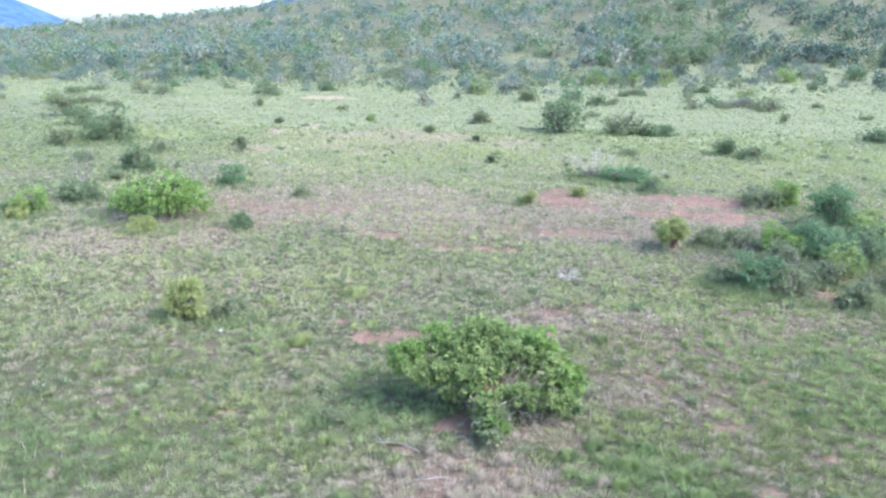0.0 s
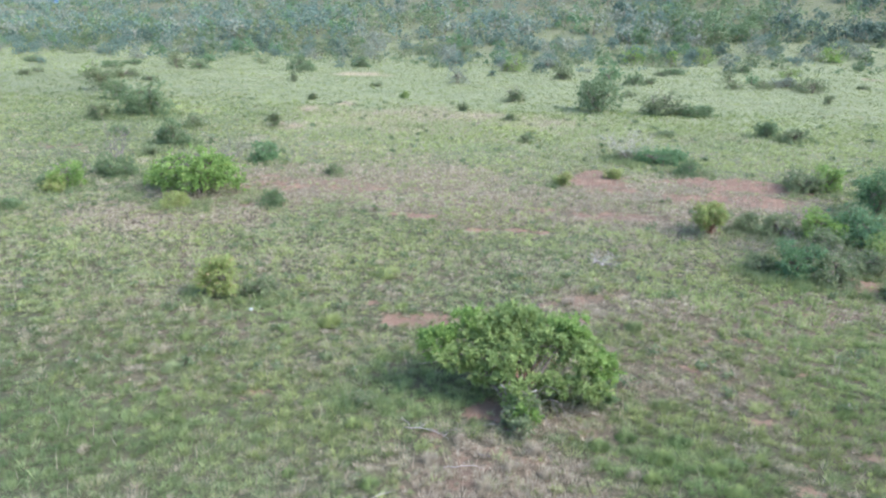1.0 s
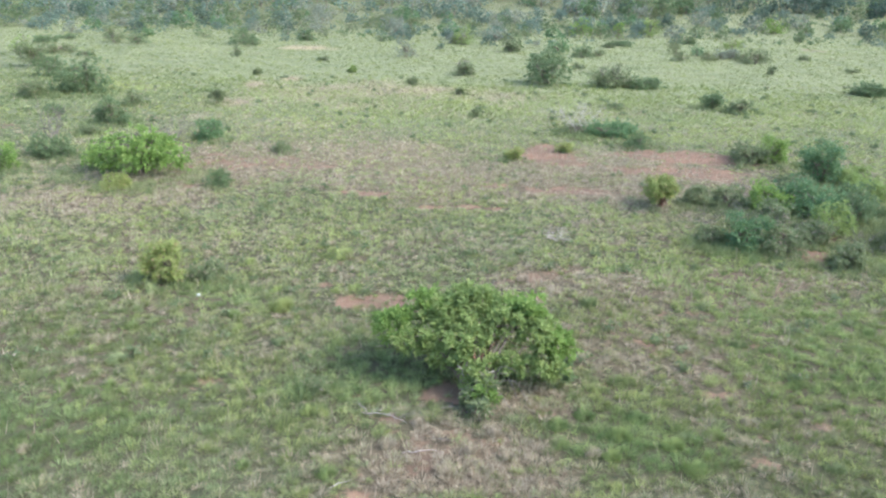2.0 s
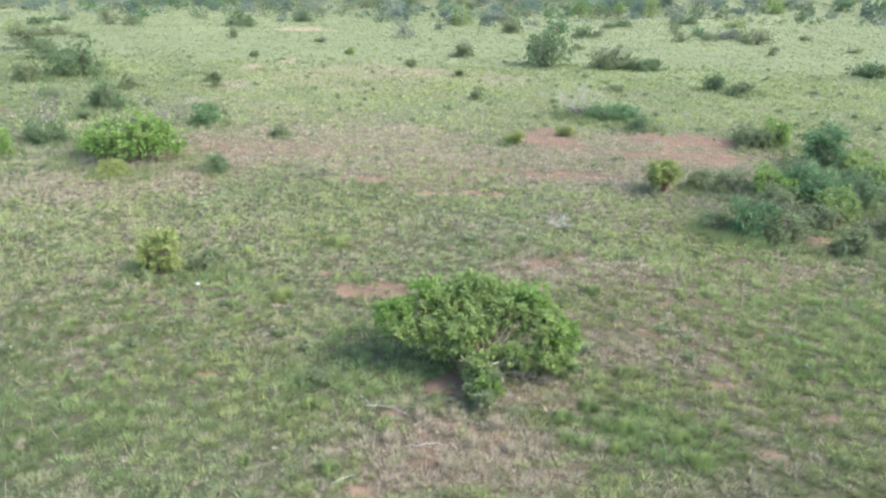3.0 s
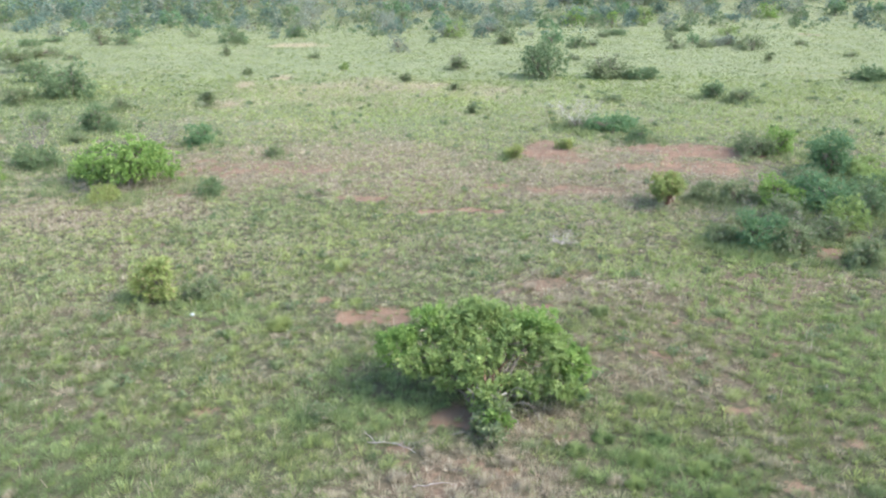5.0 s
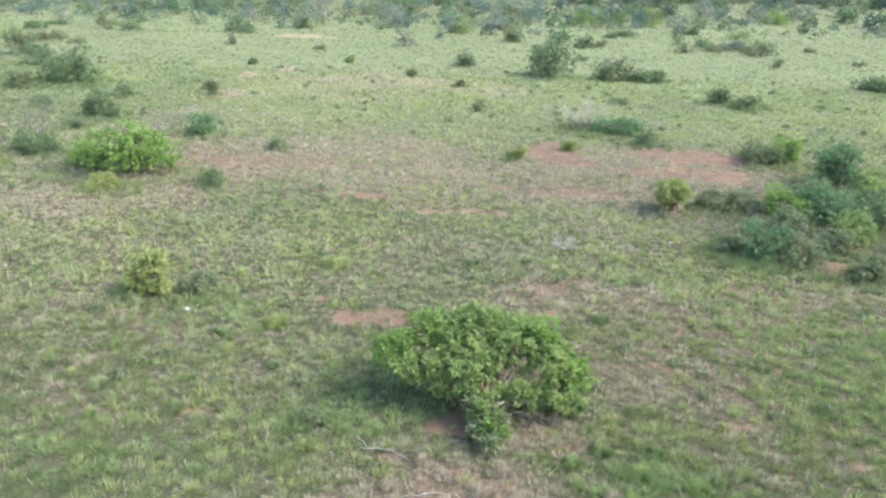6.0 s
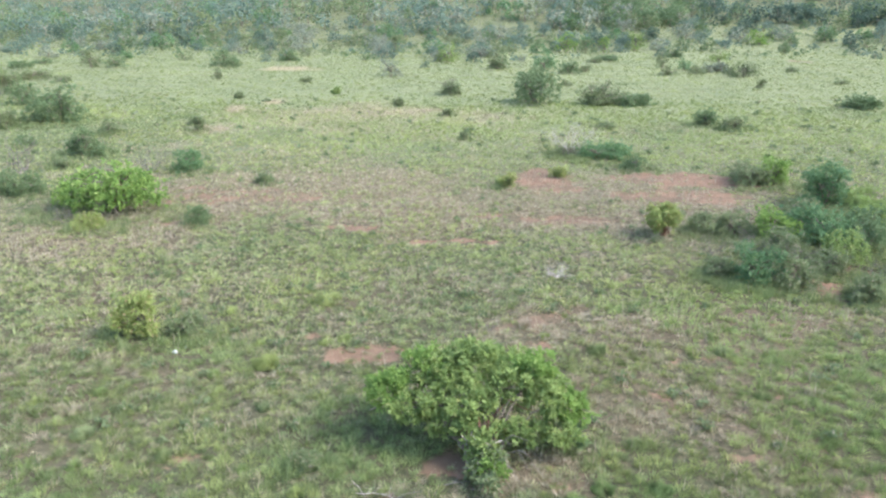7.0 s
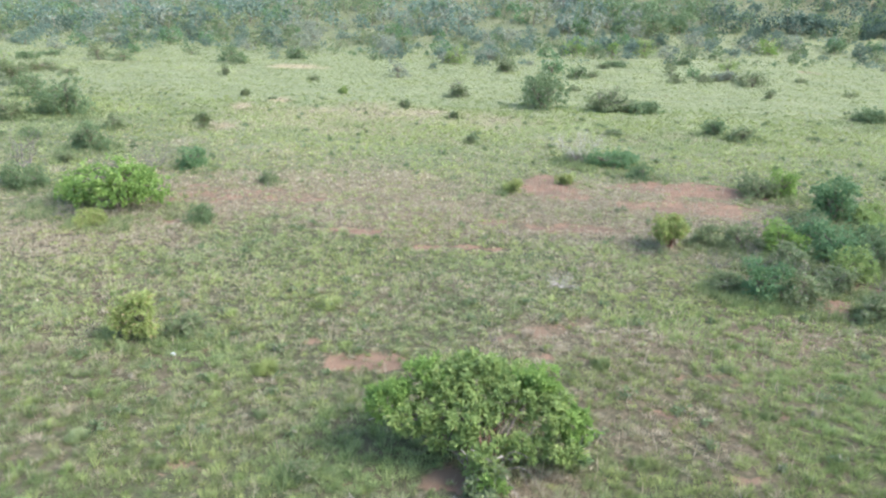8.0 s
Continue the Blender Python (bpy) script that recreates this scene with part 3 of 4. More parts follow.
# ---- grass ----
def grass_tufts(rng, x, y, blades, high, wide, spread, arch=60.0):
    """Arching blades in tufts, as arrays, with a tint for each corner."""
    n = len(x)
    hue = np.clip(0.52 + 0.42 * smooth(1.5, 5, x) * (1 - smooth(20, 28, y)) + 0.1 * smooth(20, 30, y) - 0.05 * smooth(45, 65, y) + 0.25 * cover(LUSH_SHADED, x, y) * (x > 6) - 0.35 * cover(SAGE, x, y) + 0.3 * wave(x, y, 2.6, 3) + rng.normal(0, 0.32, n) * (1 - 0.8 * smooth(30, 60, y)) + 0.1 * smooth(35, 60, y), 0, 1)
    dry = np.clip(0.25 + 0.12 * wave(x, y, 5.5, 6) + 0.12 * wave(x, y, 1.3, 7) + rng.normal(0, 0.22, n) * (1 - 0.5 * smooth(30, 60, y)) + 0.16 * wave(x * 0.3, y, 1.7, 15) * smooth(30, 48, y) - 0.1 * smooth(40, 60, y) + 0.62 * cover(DRY, x, y) - 0.45 * cover(LUSH_SHADED, x, y), 0, 1)
    # Lens vignette is toned in: near tufts darken towards both sides
    shade = np.clip(0.5 + 0.16 * wave(x, y, 3.0, 9) + 0.1 * wave(x, y, 0.9, 12) + rng.normal(0, 0.38, n) * (1 - 0.8 * smooth(32, 62, y)) + 0.34 * smooth(15, 27, y) - 0.34 * smooth(42, 66, y) - 0.19 * smooth(1.5, 5, x) * (1 - smooth(18, 26, y)) - 0.16 * smooth(-3, -8, x) * (1 - smooth(18, 26, y)) + 0.15 * cover(LUSH_SHADED, x, y) - 0.32 * cover(SAGE, x, y), 0, 1)
    fresh = np.clip(cover(LUSH_SHADED, x, y) * np.where((x > 6.5) & (y < 50), 0.42, 0.5) * (1 + rng.normal(0, 0.4, n)), 0, 1)
    size = (0.5 + 0.85 * rng.random(n) ** 1.3) * (1 - 0.35 * np.clip(cover(BARE, x, y), 0, 1)) * (1 + 0.15 * cover(LUSH_SHADED, x, y))
    z = height(x, y)
    m = n * blades
    rep = lambda a: np.repeat(a, blades)
    turn = rng.uniform(0, 2 * math.pi, m)
    out = np.stack([np.cos(turn), np.sin(turn), np.zeros(m)], 1)
    turned = turn + rng.normal(0, 0.7, m)
    side = np.stack([-np.sin(turned), np.cos(turned), np.zeros(m)], 1)
    far_out = np.sqrt(rng.random(m))
    reach = rep(size) * high * (1.05 - 0.3 * far_out) * rng.uniform(0.65, 1.2, m)
    lean = radians(6) + radians(arch) * far_out + rng.normal(0, 0.16, m)
    root = np.stack([rep(x), rep(y), rep(z) - 0.01], 1) + out * (rep(size) * spread * far_out)[:, None]
    up = np.array([0, 0, 1.0])
    half = side * (wide * rng.uniform(0.6, 1.3, m) * 0.5)[:, None]
    t, rise, away = reach[:, None], np.cos(lean)[:, None], np.sin(lean)[:, None]
    tip = root + t * (up * rise * 0.95 + out * away)
    verts = np.stack([root - half, root + half, tip], 1)
    faces = np.arange(m * 3).reshape(-1, 3)
    k = 3
    tint = np.zeros((m * k, 4), np.float32)
    tint[:, 0], tint[:, 1], tint[:, 2], tint[:, 3] = np.repeat(rep(shade), k), np.repeat(rep(dry), k), np.repeat(rep(hue), k), np.repeat(rep(fresh), k)
    tint[k - 1 :: k, 1] += 0.14 * rep(1 - smooth(35, 55, y))
    return verts.reshape(-1, 3), faces, tint


def grass_object(label, v, f, tint):
    mesh = mesh_of("grass", v, f, GRASS)
    mesh.attributes.new("tint", "FLOAT_COLOR", "POINT").data.foreach_set("color", tint.ravel())
    return tagged(new("grass", mesh), label, "grass", kind="stuff")


def scatter(rng, y0, y1, per_metre, half_width, rows=False):
    """Places for tufts over a stretch of the field, thin on bare soil."""
    step = per_metre**-0.5
    blend = 0.12 * y1
    gx, gy = np.meshgrid(np.arange(-half_width(y1 + blend), half_width(y1 + blend), step), np.arange(y0 - 0.12 * y0, y1 + blend, step))
    n = gx.size
    x, y = gx.ravel() + rng.uniform(-0.55, 0.55, n) * step, gy.ravel() + rng.uniform(-0.55, 0.55, n) * step
    chance = smooth(y0 - 0.12 * y0, y0 + 0.12 * y0, y + 1.5 * wave(x, y, 6, 2)) * (1 - smooth(y1 - blend, y1 + blend, y + 1.5 * wave(x, y, 6, 2)))
    keep = (rng.random(n) < chance) & (np.abs(x) < half_width(y)) & (rng.random(n) > np.clip(0.8 + 0.3 * wave(x * 0.3, y, 0.8, 31), 0, 0.95) * smooth(0.2, 0.85, cover(BARE, x, y))) & (rng.random(n) < 0.88 + 0.16 * wave(x, y, 1.1, 4) - 0.18 * cover(DRY, x, y))
    if rows:
        across = y * math.cos(radians(24)) + x * math.sin(radians(24)) + 0.25 * wave(x, y, 1.4, 18)
        there = smooth(1.5, 4.0, x) * (1 - smooth(18, 22, y))
        keep &= rng.random(n) < 1 - 0.42 * there * (np.sin(across * 2 * math.pi / 0.8) > 0.25)
        keep &= rng.random(n) < 0.93 + 0.2 * wave(x, y, 0.6, 21)
    return x[keep], y[keep]


def build_grass():
    rng = np.random.default_rng(5)
    reach = lambda y: 0.66 * (np.asarray(y, float) + 4)
    # short grass between the tussocks
    for y0, y1, per, blades, high, wide, spread in (
        (1, 6, 3.0, 14, 0.15, 0.04, 0.055),
        (7, 20, 10.0, 24, 0.13, 0.016, 0.08),
        (20, 34, 14.0, 16, 0.14, 0.04, 0.1),
        (34, 58, 11.0, 8, 0.14, 0.078, 0.14),
        (58, 100, 6.0, 6, 0.11, 0.1, 0.24),
        (100, 165, 0.7, 7, 0.26, 0.2, 0.45),
    ):
        x, y = scatter(rng, y0, y1, per, reach)
        grass_object("short green and straw-coloured grass on red soil", *grass_tufts(rng, x, y, blades, high, wide, spread, 66.0))
    # rounded tussocks
    for y0, y1, per, blades, high, wide, spread in (
        (8, 20, 31.0, 54, 0.21, 0.014, 0.095),
        (20, 34, 20.0, 26, 0.21, 0.026, 0.105),
        (34, 60, 8.0, 15, 0.22, 0.055, 0.14),
        (60, 98, 0.9, 14, 0.16, 0.085, 0.2),
    ):
        x, y = scatter(rng, y0, y1, per, reach, True)
        grass_object("rounded tussocks of green and straw-coloured grass", *grass_tufts(rng, x, y, blades, high, wide, spread, 58.0))


build_grass()


def build_shrublets():
    """Countless ankle-high herbs dotted over the field."""
    rng = np.random.default_rng(77)
    pieces = []
    for _ in range(420):
        y = 15 + 48 * rng.random() ** 1.1
        x = rng.uniform(-0.64, 0.64) * (y + 3)
        if float(cover(BARE, x, y)) > 0.3:
            continue
        w = rng.uniform(0.12, 0.34)
        where = rng.normal(0, 1, (26, 3)) * np.array([w * 0.35, w * 0.35, w * 0.22]) + np.array([x, y, float(height(x, y)) + w * 0.35])
        pieces.append(leaf_arrays(rng, where, unit(rng.normal(0, 1, (26, 3))), 0.14 if y < 40 else 0.2, 0.5))
    tagged(new("herbs", mesh_of("herbs", *joined(pieces), LEAF["grey"])), "small grey-green herbs scattered among the grass", "herbs", kind="stuff")


build_shrublets()


def build_stalks():
    """Thin upright dry grass stalks standing above the tufts, most where the grass is dry."""
    rng = np.random.default_rng(78)
    n = 16000
    y = 8 + 50 * rng.random(n) ** 1.1
    x = rng.uniform(-0.64, 0.64, n) * (y + 4)
    keep = rng.random(n) < 0.12 + 0.75 * cover(DRY, x, y)
    x, y = x[keep], y[keep]
    m = len(x)
    root = np.stack([x, y, height(x, y)], 1)
    a = rng.uniform(0, math.pi, m)
    half = np.stack([np.cos(a), np.sin(a), np.zeros(m)], 1) * (0.005 + 0.00025 * y)[:, None]
    tip = root + np.stack([rng.normal(0, 0.07, m), rng.normal(0, 0.07, m), rng.uniform(0.22, 0.48, m)], 1)
    tint = np.ones((m * 3, 4), np.float32)
    tint[:, 3] = 0
    grass_object("thin dry straw-coloured stalks standing above the grass", np.stack([root - half, root + half, tip], 1).reshape(-1, 3), np.arange(m * 3).reshape(-1, 3), tint)


build_stalks()

# ---- the large bush in the foreground ----
def lobe_mesh(rng, centre, rx, ry, rz, count, leaf, material):
    """One rounded mass of leaf sprays, open underneath."""
    sprays = max(10, count // 13)
    way = unit(rng.normal(0, 1, (sprays, 3)) + np.array([0, 0, 0.35]))
    lump = 1 + 0.3 * np.sin(5 * way[:, 0] + centre[0] * 3) * np.sin(4 * way[:, 1] + centre[1]) + rng.normal(0, 0.16, sprays)
    tips = np.array(centre) + way * np.array([rx, ry, rz]) * 0.86 * (rng.uniform(0.3, 1.0, sprays) ** 0.4 * lump)[:, None]
    axis = unit(way * 0.6 + rng.normal(0, 0.3, (sprays, 3)) + np.array([0, 0, 0.4]))
    v, f, tone = spray_arrays(rng, tips, axis, 20, leaf * 1.5, 0.42)
    v[:, 2] = np.maximum(v[:, 2], 0.03)
    return mesh_of("foliage", v, f, material, tone=tone)


def large_bush(x, y):
    rng = np.random.default_rng(101)
    thing = tagged(new("bush"), "large spreading leafy green bush with pale crooked stems", "bush")
    thing.matrix_world = pose(x, y, float(height(x, y)))
    lobes = []

    def mass(dx, dy, z, rx, ry, rz, count, kind="olive", leaf=0.085):
        part("foliage", lobe_mesh(rng, (dx, dy, z), rx, ry, rz, count, leaf, LEAF[kind]), thing)
        lobes.append(np.array([dx, dy, z]))

    mass(-1.78, 1.07, 1.14, 0.50, 0.50, 0.36, 900, "bright")
    mass(-1.25, 0.77, 0.93, 0.50, 0.45, 0.30, 700)
    mass(-1.16, 1.57, 1.40, 0.48, 0.50, 0.36, 750, "bright")
    mass(-0.68, 1.37, 1.21, 0.60, 0.60, 0.45, 900)
    mass(0.03, 1.52, 1.52, 0.75, 0.60, 0.42, 1500)
    mass(-0.21, 0.67, 1.01, 0.75, 0.55, 0.42, 1300)
    mass(0.66, 0.95, 1.22, 0.52, 0.50, 0.36, 900)
    mass(1.17, 1.27, 1.48, 0.45, 0.45, 0.34, 850, "bright")
    mass(1.45, 0.77, 1.10, 0.50, 0.50, 0.38, 850)
    mass(1.83, 0.72, 0.91, 0.48, 0.50, 0.36, 950, "bright")
    mass(1.64, 0.32, 0.57, 0.40, 0.40, 0.28, 500)
    mass(-0.73, 0.52, 0.66, 0.45, 0.40, 0.26, 550)
    mass(2.07, 0.67, 0.32, 0.26, 0.30, 0.20, 220, "dark")
    mass(-0.30, 2.17, 1.17, 0.60, 0.50, 0.40, 600)
    mass(0.74, 2.02, 1.21, 0.60, 0.50, 0.40, 600)
    mass(-0.22, 0.25, 0.66, 0.34, 0.28, 0.20, 320)
    mass(0.44, 0.14, 0.68, 0.24, 0.22, 0.16, 170)
    mass(0.04, -0.02, 0.58, 0.30, 0.24, 0.18, 240)
    mass(0.30, -0.26, 0.42, 0.26, 0.22, 0.18, 200, "grey")
    mass(0.85, 0.35, 0.60, 0.36, 0.32, 0.22, 360)
    mass(0.10, -0.16, 0.36, 0.40, 0.28, 0.22, 380)
    mass(0.20, -0.48, 0.24, 0.34, 0.26, 0.20, 260, "bright", 0.085)
    mass(-0.08, -0.42, 0.20, 0.22, 0.20, 0.16, 180, "grey", 0.085)
    mass(0.16, -0.82, 0.17, 0.26, 0.22, 0.14, 220, "grey", 0.085)
    high = [c for c in lobes if c[2] > 0.9]
    barks = (BARK, BARK, BARK, BARK, RED_BARK, BARK, BARK, BARK, BARK)
    for k, bark in enumerate(barks):
        turn = 2 * math.pi * k / len(barks)
        foot = np.array([0.16 * math.cos(turn) - 0.05, 0.14 * math.sin(turn), -0.06])
        goals = [high[k % len(high)] * np.array([0.92, 0.92, 0.8]), high[(k + 4) % len(high)], high[(k * 3 + 1) % len(high)]]
        lead = bent(rng, foot, goals[0], 0.05, 8)
        pieces = [tube_arrays(lead, 0.034, 0.012, 7)]
        for g in goals[1:]:
            pieces.append(tube_arrays(bent(rng, lead[3], g * np.array([0.9, 0.9, 0.78]), 0.05, 6), 0.018, 0.006, 5))
        for _ in range(5):
            tip = lead[4 + rng.integers(0, 3)] + rng.normal(0, 0.2, 3)
            tip[2] = max(tip[2], 0.1)
            pieces.append(tube_arrays(bent(rng, lead[3 + rng.integers(0, 3)], tip, 0.08, 5), 0.012, 0.004, 5))
        part("stem", mesh_of("stem", *joined(pieces), bark, True), thing)
    for start, end in (((0.12, 0.02), (0.2, 0.12, 0.95)), ((0.2, 0.0), (0.36, 0.1, 0.85)), ((0.05, 0.05), (0.02, 0.2, 1.0))):
        part("stem", mesh_of("stem", *tube_arrays(bent(rng, (*start, -0.05), end, 0.04, 7), 0.03, 0.018, 7), RED_BARK, True), thing, "reddish-brown stem")
    for end in ((-0.34, 0.0, 0.72), (-0.12, -0.02, 0.8), (0.42, 0.0, 0.62)):
        part("stem", mesh_of("stem", *tube_arrays(bent(rng, (0.02, 0.0, -0.04), end, 0.05, 7), 0.02, 0.01, 7), PALE_BARK, True), thing, "pale bleached stem")
    for end in ((0.95, -0.25, 0.12), (0.62, -0.62, 0.02), (0.80, 0.0, 0.55)):
        pieces = []
        line = bent(rng, (0.1, -0.05, 0.35), end, 0.07, 7)
        line[3:5, 2] += 0.1
        pieces.append(tube_arrays(line, 0.010, 0.005, 6))
        pieces.append(tube_arrays(bent(rng, line[4], np.array(end) + (0.15, -0.12, 0.1), 0.1, 4), 0.01, 0.004, 5))
        part("dead_branch", mesh_of("dead_branch", *joined(pieces), DEAD, True), thing, "bleached leafless branch")


large_bush(0.78, 14.35)

# ---- bushes round the field's middle ----
bush(-13.0, 31.6, 4.6, 1.85, "bright", "broad bright green leafy bush with dense clumped foliage", 102, d=3.4, low=0.3, clusters=210, leaves=30, leaf=0.13, stems=5, spray=0.36, ratio=0.65, uneven=0.2)
bush(-13.0, 29.3, 1.2, 0.55, "yellow", "low yellow-green shrub beside the broad bright bush", 103)
bush(-18.2, 34.4, 2.0, 0.9, "dark", "low dark green rounded shrub in pale grass", 104)
bush(-12.0, 38.4, 1.45, 1.05, "blue", "small rounded green shrub on dry ground", 105)
bush(-7.9, 36.2, 0.8, 0.5, "grey", "very small grey-green shrub on dry ground", 106)
bush(-9.1, 30.0, 1.0, 0.65, "dark", "small dull green shrub beside bare brownish soil", 107)
bush(-18.5, 41.9, 2.0, 1.45, "dark", "dark green rounded shrub in open grass", 108)
bush(-24.7, 51.8, 3.8, 2.3, "dark", "wide dark green bush in the open field", 109)
bush(-30.1, 58.2, 2.2, 1.6, "dark", "dark bush beside the wide dark green bush", 110)
bush(-22.9, 44.4, 1.2, 0.5, "dark", "flat dark low shrub in the grass", 111)
bush(-14.7, 49.1, 0.9, 0.85, "grey", "small pale green shrub beside sandy soil", 112)
bush(-19.5, 47.6, 1.3, 0.8, "grey", "small grey-green shrub in the open field", 113)
bush(-18.6, 39.2, 0.9, 0.4, "grey", "low grey-green shrublet in the grass", 114)
bush(-27.0, 50.0, 1.7, 1.0, "grey", "grey-green shrub in the open field", 115)
bush(-7.9, 20.2, 1.2, 1.15, "yellow", "small upright yellow-green bush with reddish dry leaves", 116, clusters=110, leaves=30, leaf=0.085, uneven=0.2, low=0.03)
bush(-6.7, 20.4, 0.95, 0.5, "grey", "low grey-green shrub beside the small upright bush", 117)

# ---- bushes round the bare red soil ----
bush(7.1, 42.5, 1.7, 0.8, "grey", "grey-green weeds at the foot of a leafless shrub", 119, clusters=40)
bush(7.7, 60.8, 3.7, 2.6, "dark", "large dark green bush in the far field", 120, uneven=0.15, low=0.02)
bush(12.6, 60.4, 3.3, 1.6, "grey", "grey-green bush in the far field", 121)
bush(15.0, 60.4, 3.2, 0.85, "dark", "low dark bush beside a grey-green one", 122)
bush(17.8, 51.9, 1.75, 1.0, "dark", "dark rounded shrub in light green grass", 123)
bush(19.0, 50.4, 1.55, 0.9, "grey", "grey-green shrub standing close to another", 124)
bush(9.0, 42.2, 3.0, 0.8, "blue", "low spreading green bush behind the bare soil", 125)
bush(10.0, 39.3, 1.5, 0.7, "dark", "small dark shrub at the edge of bare red soil", 126)
bush(3.3, 35.9, 0.9, 0.65, "yellow", "small yellow-green shrub beside the bare soil", 127)
bush(5.9, 37.7, 0.8, 0.5, "yellow", "small yellow-green shrub on the bare soil", 128)
bush(14.8, 36.8, 2.3, 0.95, "grey", "green bush at the edge of bare red soil", 129)
bush(16.0, 36.6, 1.5, 1.3, "bright", "taller green bush beside bare red soil", 130)
bush(16.6, 33.1, 2.2, 1.8, "blue", "tall deep green bush with dense foliage", 131, low=0.02, clusters=150, uneven=0.32)
bush(18.0, 32.4, 1.6, 0.95, "olive", "green bush beside the tall deep green one", 132)
bush(8.5, 28.7, 1.4, 1.2, "yellow", "rounded yellow-green bush with a reddish foot", 133, bark=RED_BARK, low=0.36, stems=12, stem_size=0.032, uneven=0.1, clusters=110, leaf=0.1)
bush(10.0, 29.1, 1.05, 0.75, "grey", "grey twiggy shrub beside the rounded bush", 134)
bush(12.6, 28.6, 1.7, 1.2, "bright", "dense bright green bush in the thicket", 135)
bush(14.2, 28.4, 2.8, 1.2, "blue", "dense deep green bush in the thicket", 136)
bush(15.8, 28.3, 2.2, 1.15, "dark", "dark green bush at the thicket's side", 137)
bush(13.8, 25.8, 1.5, 1.2, "olive", "green bush in front of the thicket", 138)
bush(10.1, 24.3, 1.65, 1.3, "blue", "green bush with bright upper leaves near the thicket", 139)
bush(11.4, 24.0, 1.6, 0.95, "grey", "grey-green bush near the thicket", 140)
bush(13.0, 22.8, 1.35, 0.75, "grey", "low grey-green bush beside red soil", 141)
bush(9.3, 24.9, 1.2, 0.6, "grey", "low grey-green shrub beside the thicket", 142)
bush(32.2, 59.3, 2.9, 0.95, "dark", "low wide dark bush in the far field", 143)

bush(11.9, 26.4, 1.7, 1.0, "grey", "grey-green bush within the thicket", 181)
bush(12.8, 25.0, 1.3, 0.8, "grey", "low grey bush at the thicket's foot", 182)
bush(15.0, 26.9, 1.6, 1.1, "dark", "dark bush within the thicket", 183)
bush(16.7, 29.8, 1.9, 1.2, "olive", "olive bush behind the thicket", 184)
bush(14.6, 31.0, 1.8, 0.9, "grey", "grey-green bush between thicket and bare soil", 185)
bush(11.2, 28.9, 1.6, 0.9, "grey", "grey twiggy bush at the thicket's side", 186)
bush(17.6, 27.6, 1.8, 1.1, "dark", "dark green bush at the thicket's far side", 187)
bush(15.6, 24.6, 1.6, 0.9, "grey", "grey-green bush beside bare red soil", 188)

# ---- shrubs towards the wood ----
bush(-33.1, 71.3, 1.4, 0.55, "grey", "low grey-green shrub in the far field", 150)
bush(-20.0, 73.9, 1.1, 1.1, "grey", "small grey-green upright shrub in the far field", 151)
bush(-22.4, 85.2, 3.0, 1.7, "dark", "dark bush near the edge of the wood", 152)
bush(-11.6, 72.5, 1.4, 0.5, "grey", "low grey-green shrub alone in the far field", 153)
bush(-15.3, 61.9, 0.6, 0.5, "grey", "tiny grey-green shrub beside sandy soil", 154)
bush(-35.3, 82.6, 2.4, 1.9, "grey", "grey-green bush near the edge of the wood", 155)
bush(-32.9, 82.7, 2.2, 1.3, "dark", "dark shrub near the edge of the wood", 156)
bush(-37.3, 73.5, 4.4, 0.85, "grey", "low spreading grey-green shrub in the far field", 157)
bush(-41.7, 85.8, 2.1, 0.55, "dark", "flat dark shrub near the edge of the wood", 158)
bush(-42.1, 81.7, 2.7, 0.7, "dark", "flat dark bush near the edge of the wood", 159)
bush(-4.3, 76.4, 2.2, 1.75, "pale", "pale, thin-leaved bush in the far field", 160)
bush(-39.5, 72.2, 1.9, 1.7, "olive", "tall green bush in the far field", 161)
bush(30.5, 78.6, 3.0, 1.5, "grey", "grey bush in the far field", 162)
bush(1.2, 64.9, 1.9, 1.05, "grey", "grey thin-leaved shrub in the far field", 163)
bush(20.1, 93.4, 3.1, 0.7, "dark", "flat dark bush near the edge of the wood", 164)
bush(13.5, 80.7, 2.4, 1.2, "dark", "dark bush in the far field near others", 165)
bush(11.6, 85.1, 2.5, 1.9, "blue", "deep green bush near the edge of the wood", 166)
bush(6.7, 84.7, 2.1, 1.1, "dark", "dark bush near the edge of the wood", 167)
bush(37.6, 73.4, 1.2, 0.5, "grey", "small grey-green shrub in the far field", 168)
bush(37.4, 83.3, 1.3, 0.55, "grey", "low grey-green shrub in the far field", 169)
bush(23.1, 79.5, 2.2, 0.9, "grey", "grey-green bush among a row of shrubs", 170)
bush(26.5, 81.2, 2.2, 0.9, "grey", "grey-green bush among a row of shrubs", 171)
bush(29.5, 83.2, 2.3, 1.0, "pale", "pale bush among a row of shrubs", 172)

bush(-27.5, 50.9, 1.1, 0.7, "grey", "small grey-green shrub in pale grass", 301)
bush(-34.1, 63.5, 2.4, 1.8, "grey", "tall grey-green bush in the far field", 342)
bush(-26.7, 49.4, 1.0, 0.85, "grey", "small grey-green shrub beside the wide bush", 343)
bush(-53.2, 84.8, 1.9, 0.8, "dark", "dark shrub near the edge of the wood", 302)
bush(-46.3, 72.5, 1.4, 0.6, "grey", "low grey-green shrub in the far field", 303)
bush(-46.6, 75.2, 1.4, 0.5, "grey", "low grey-green shrub beside another in the far field", 304)
bush(-37.0, 72.8, 1.3, 0.75, "grey", "grey-green shrub among spreading grey shrubs", 305)
bush(-18.8, 39.5, 0.8, 0.4, "grey", "low grey-green shrublet in pale grass", 306)
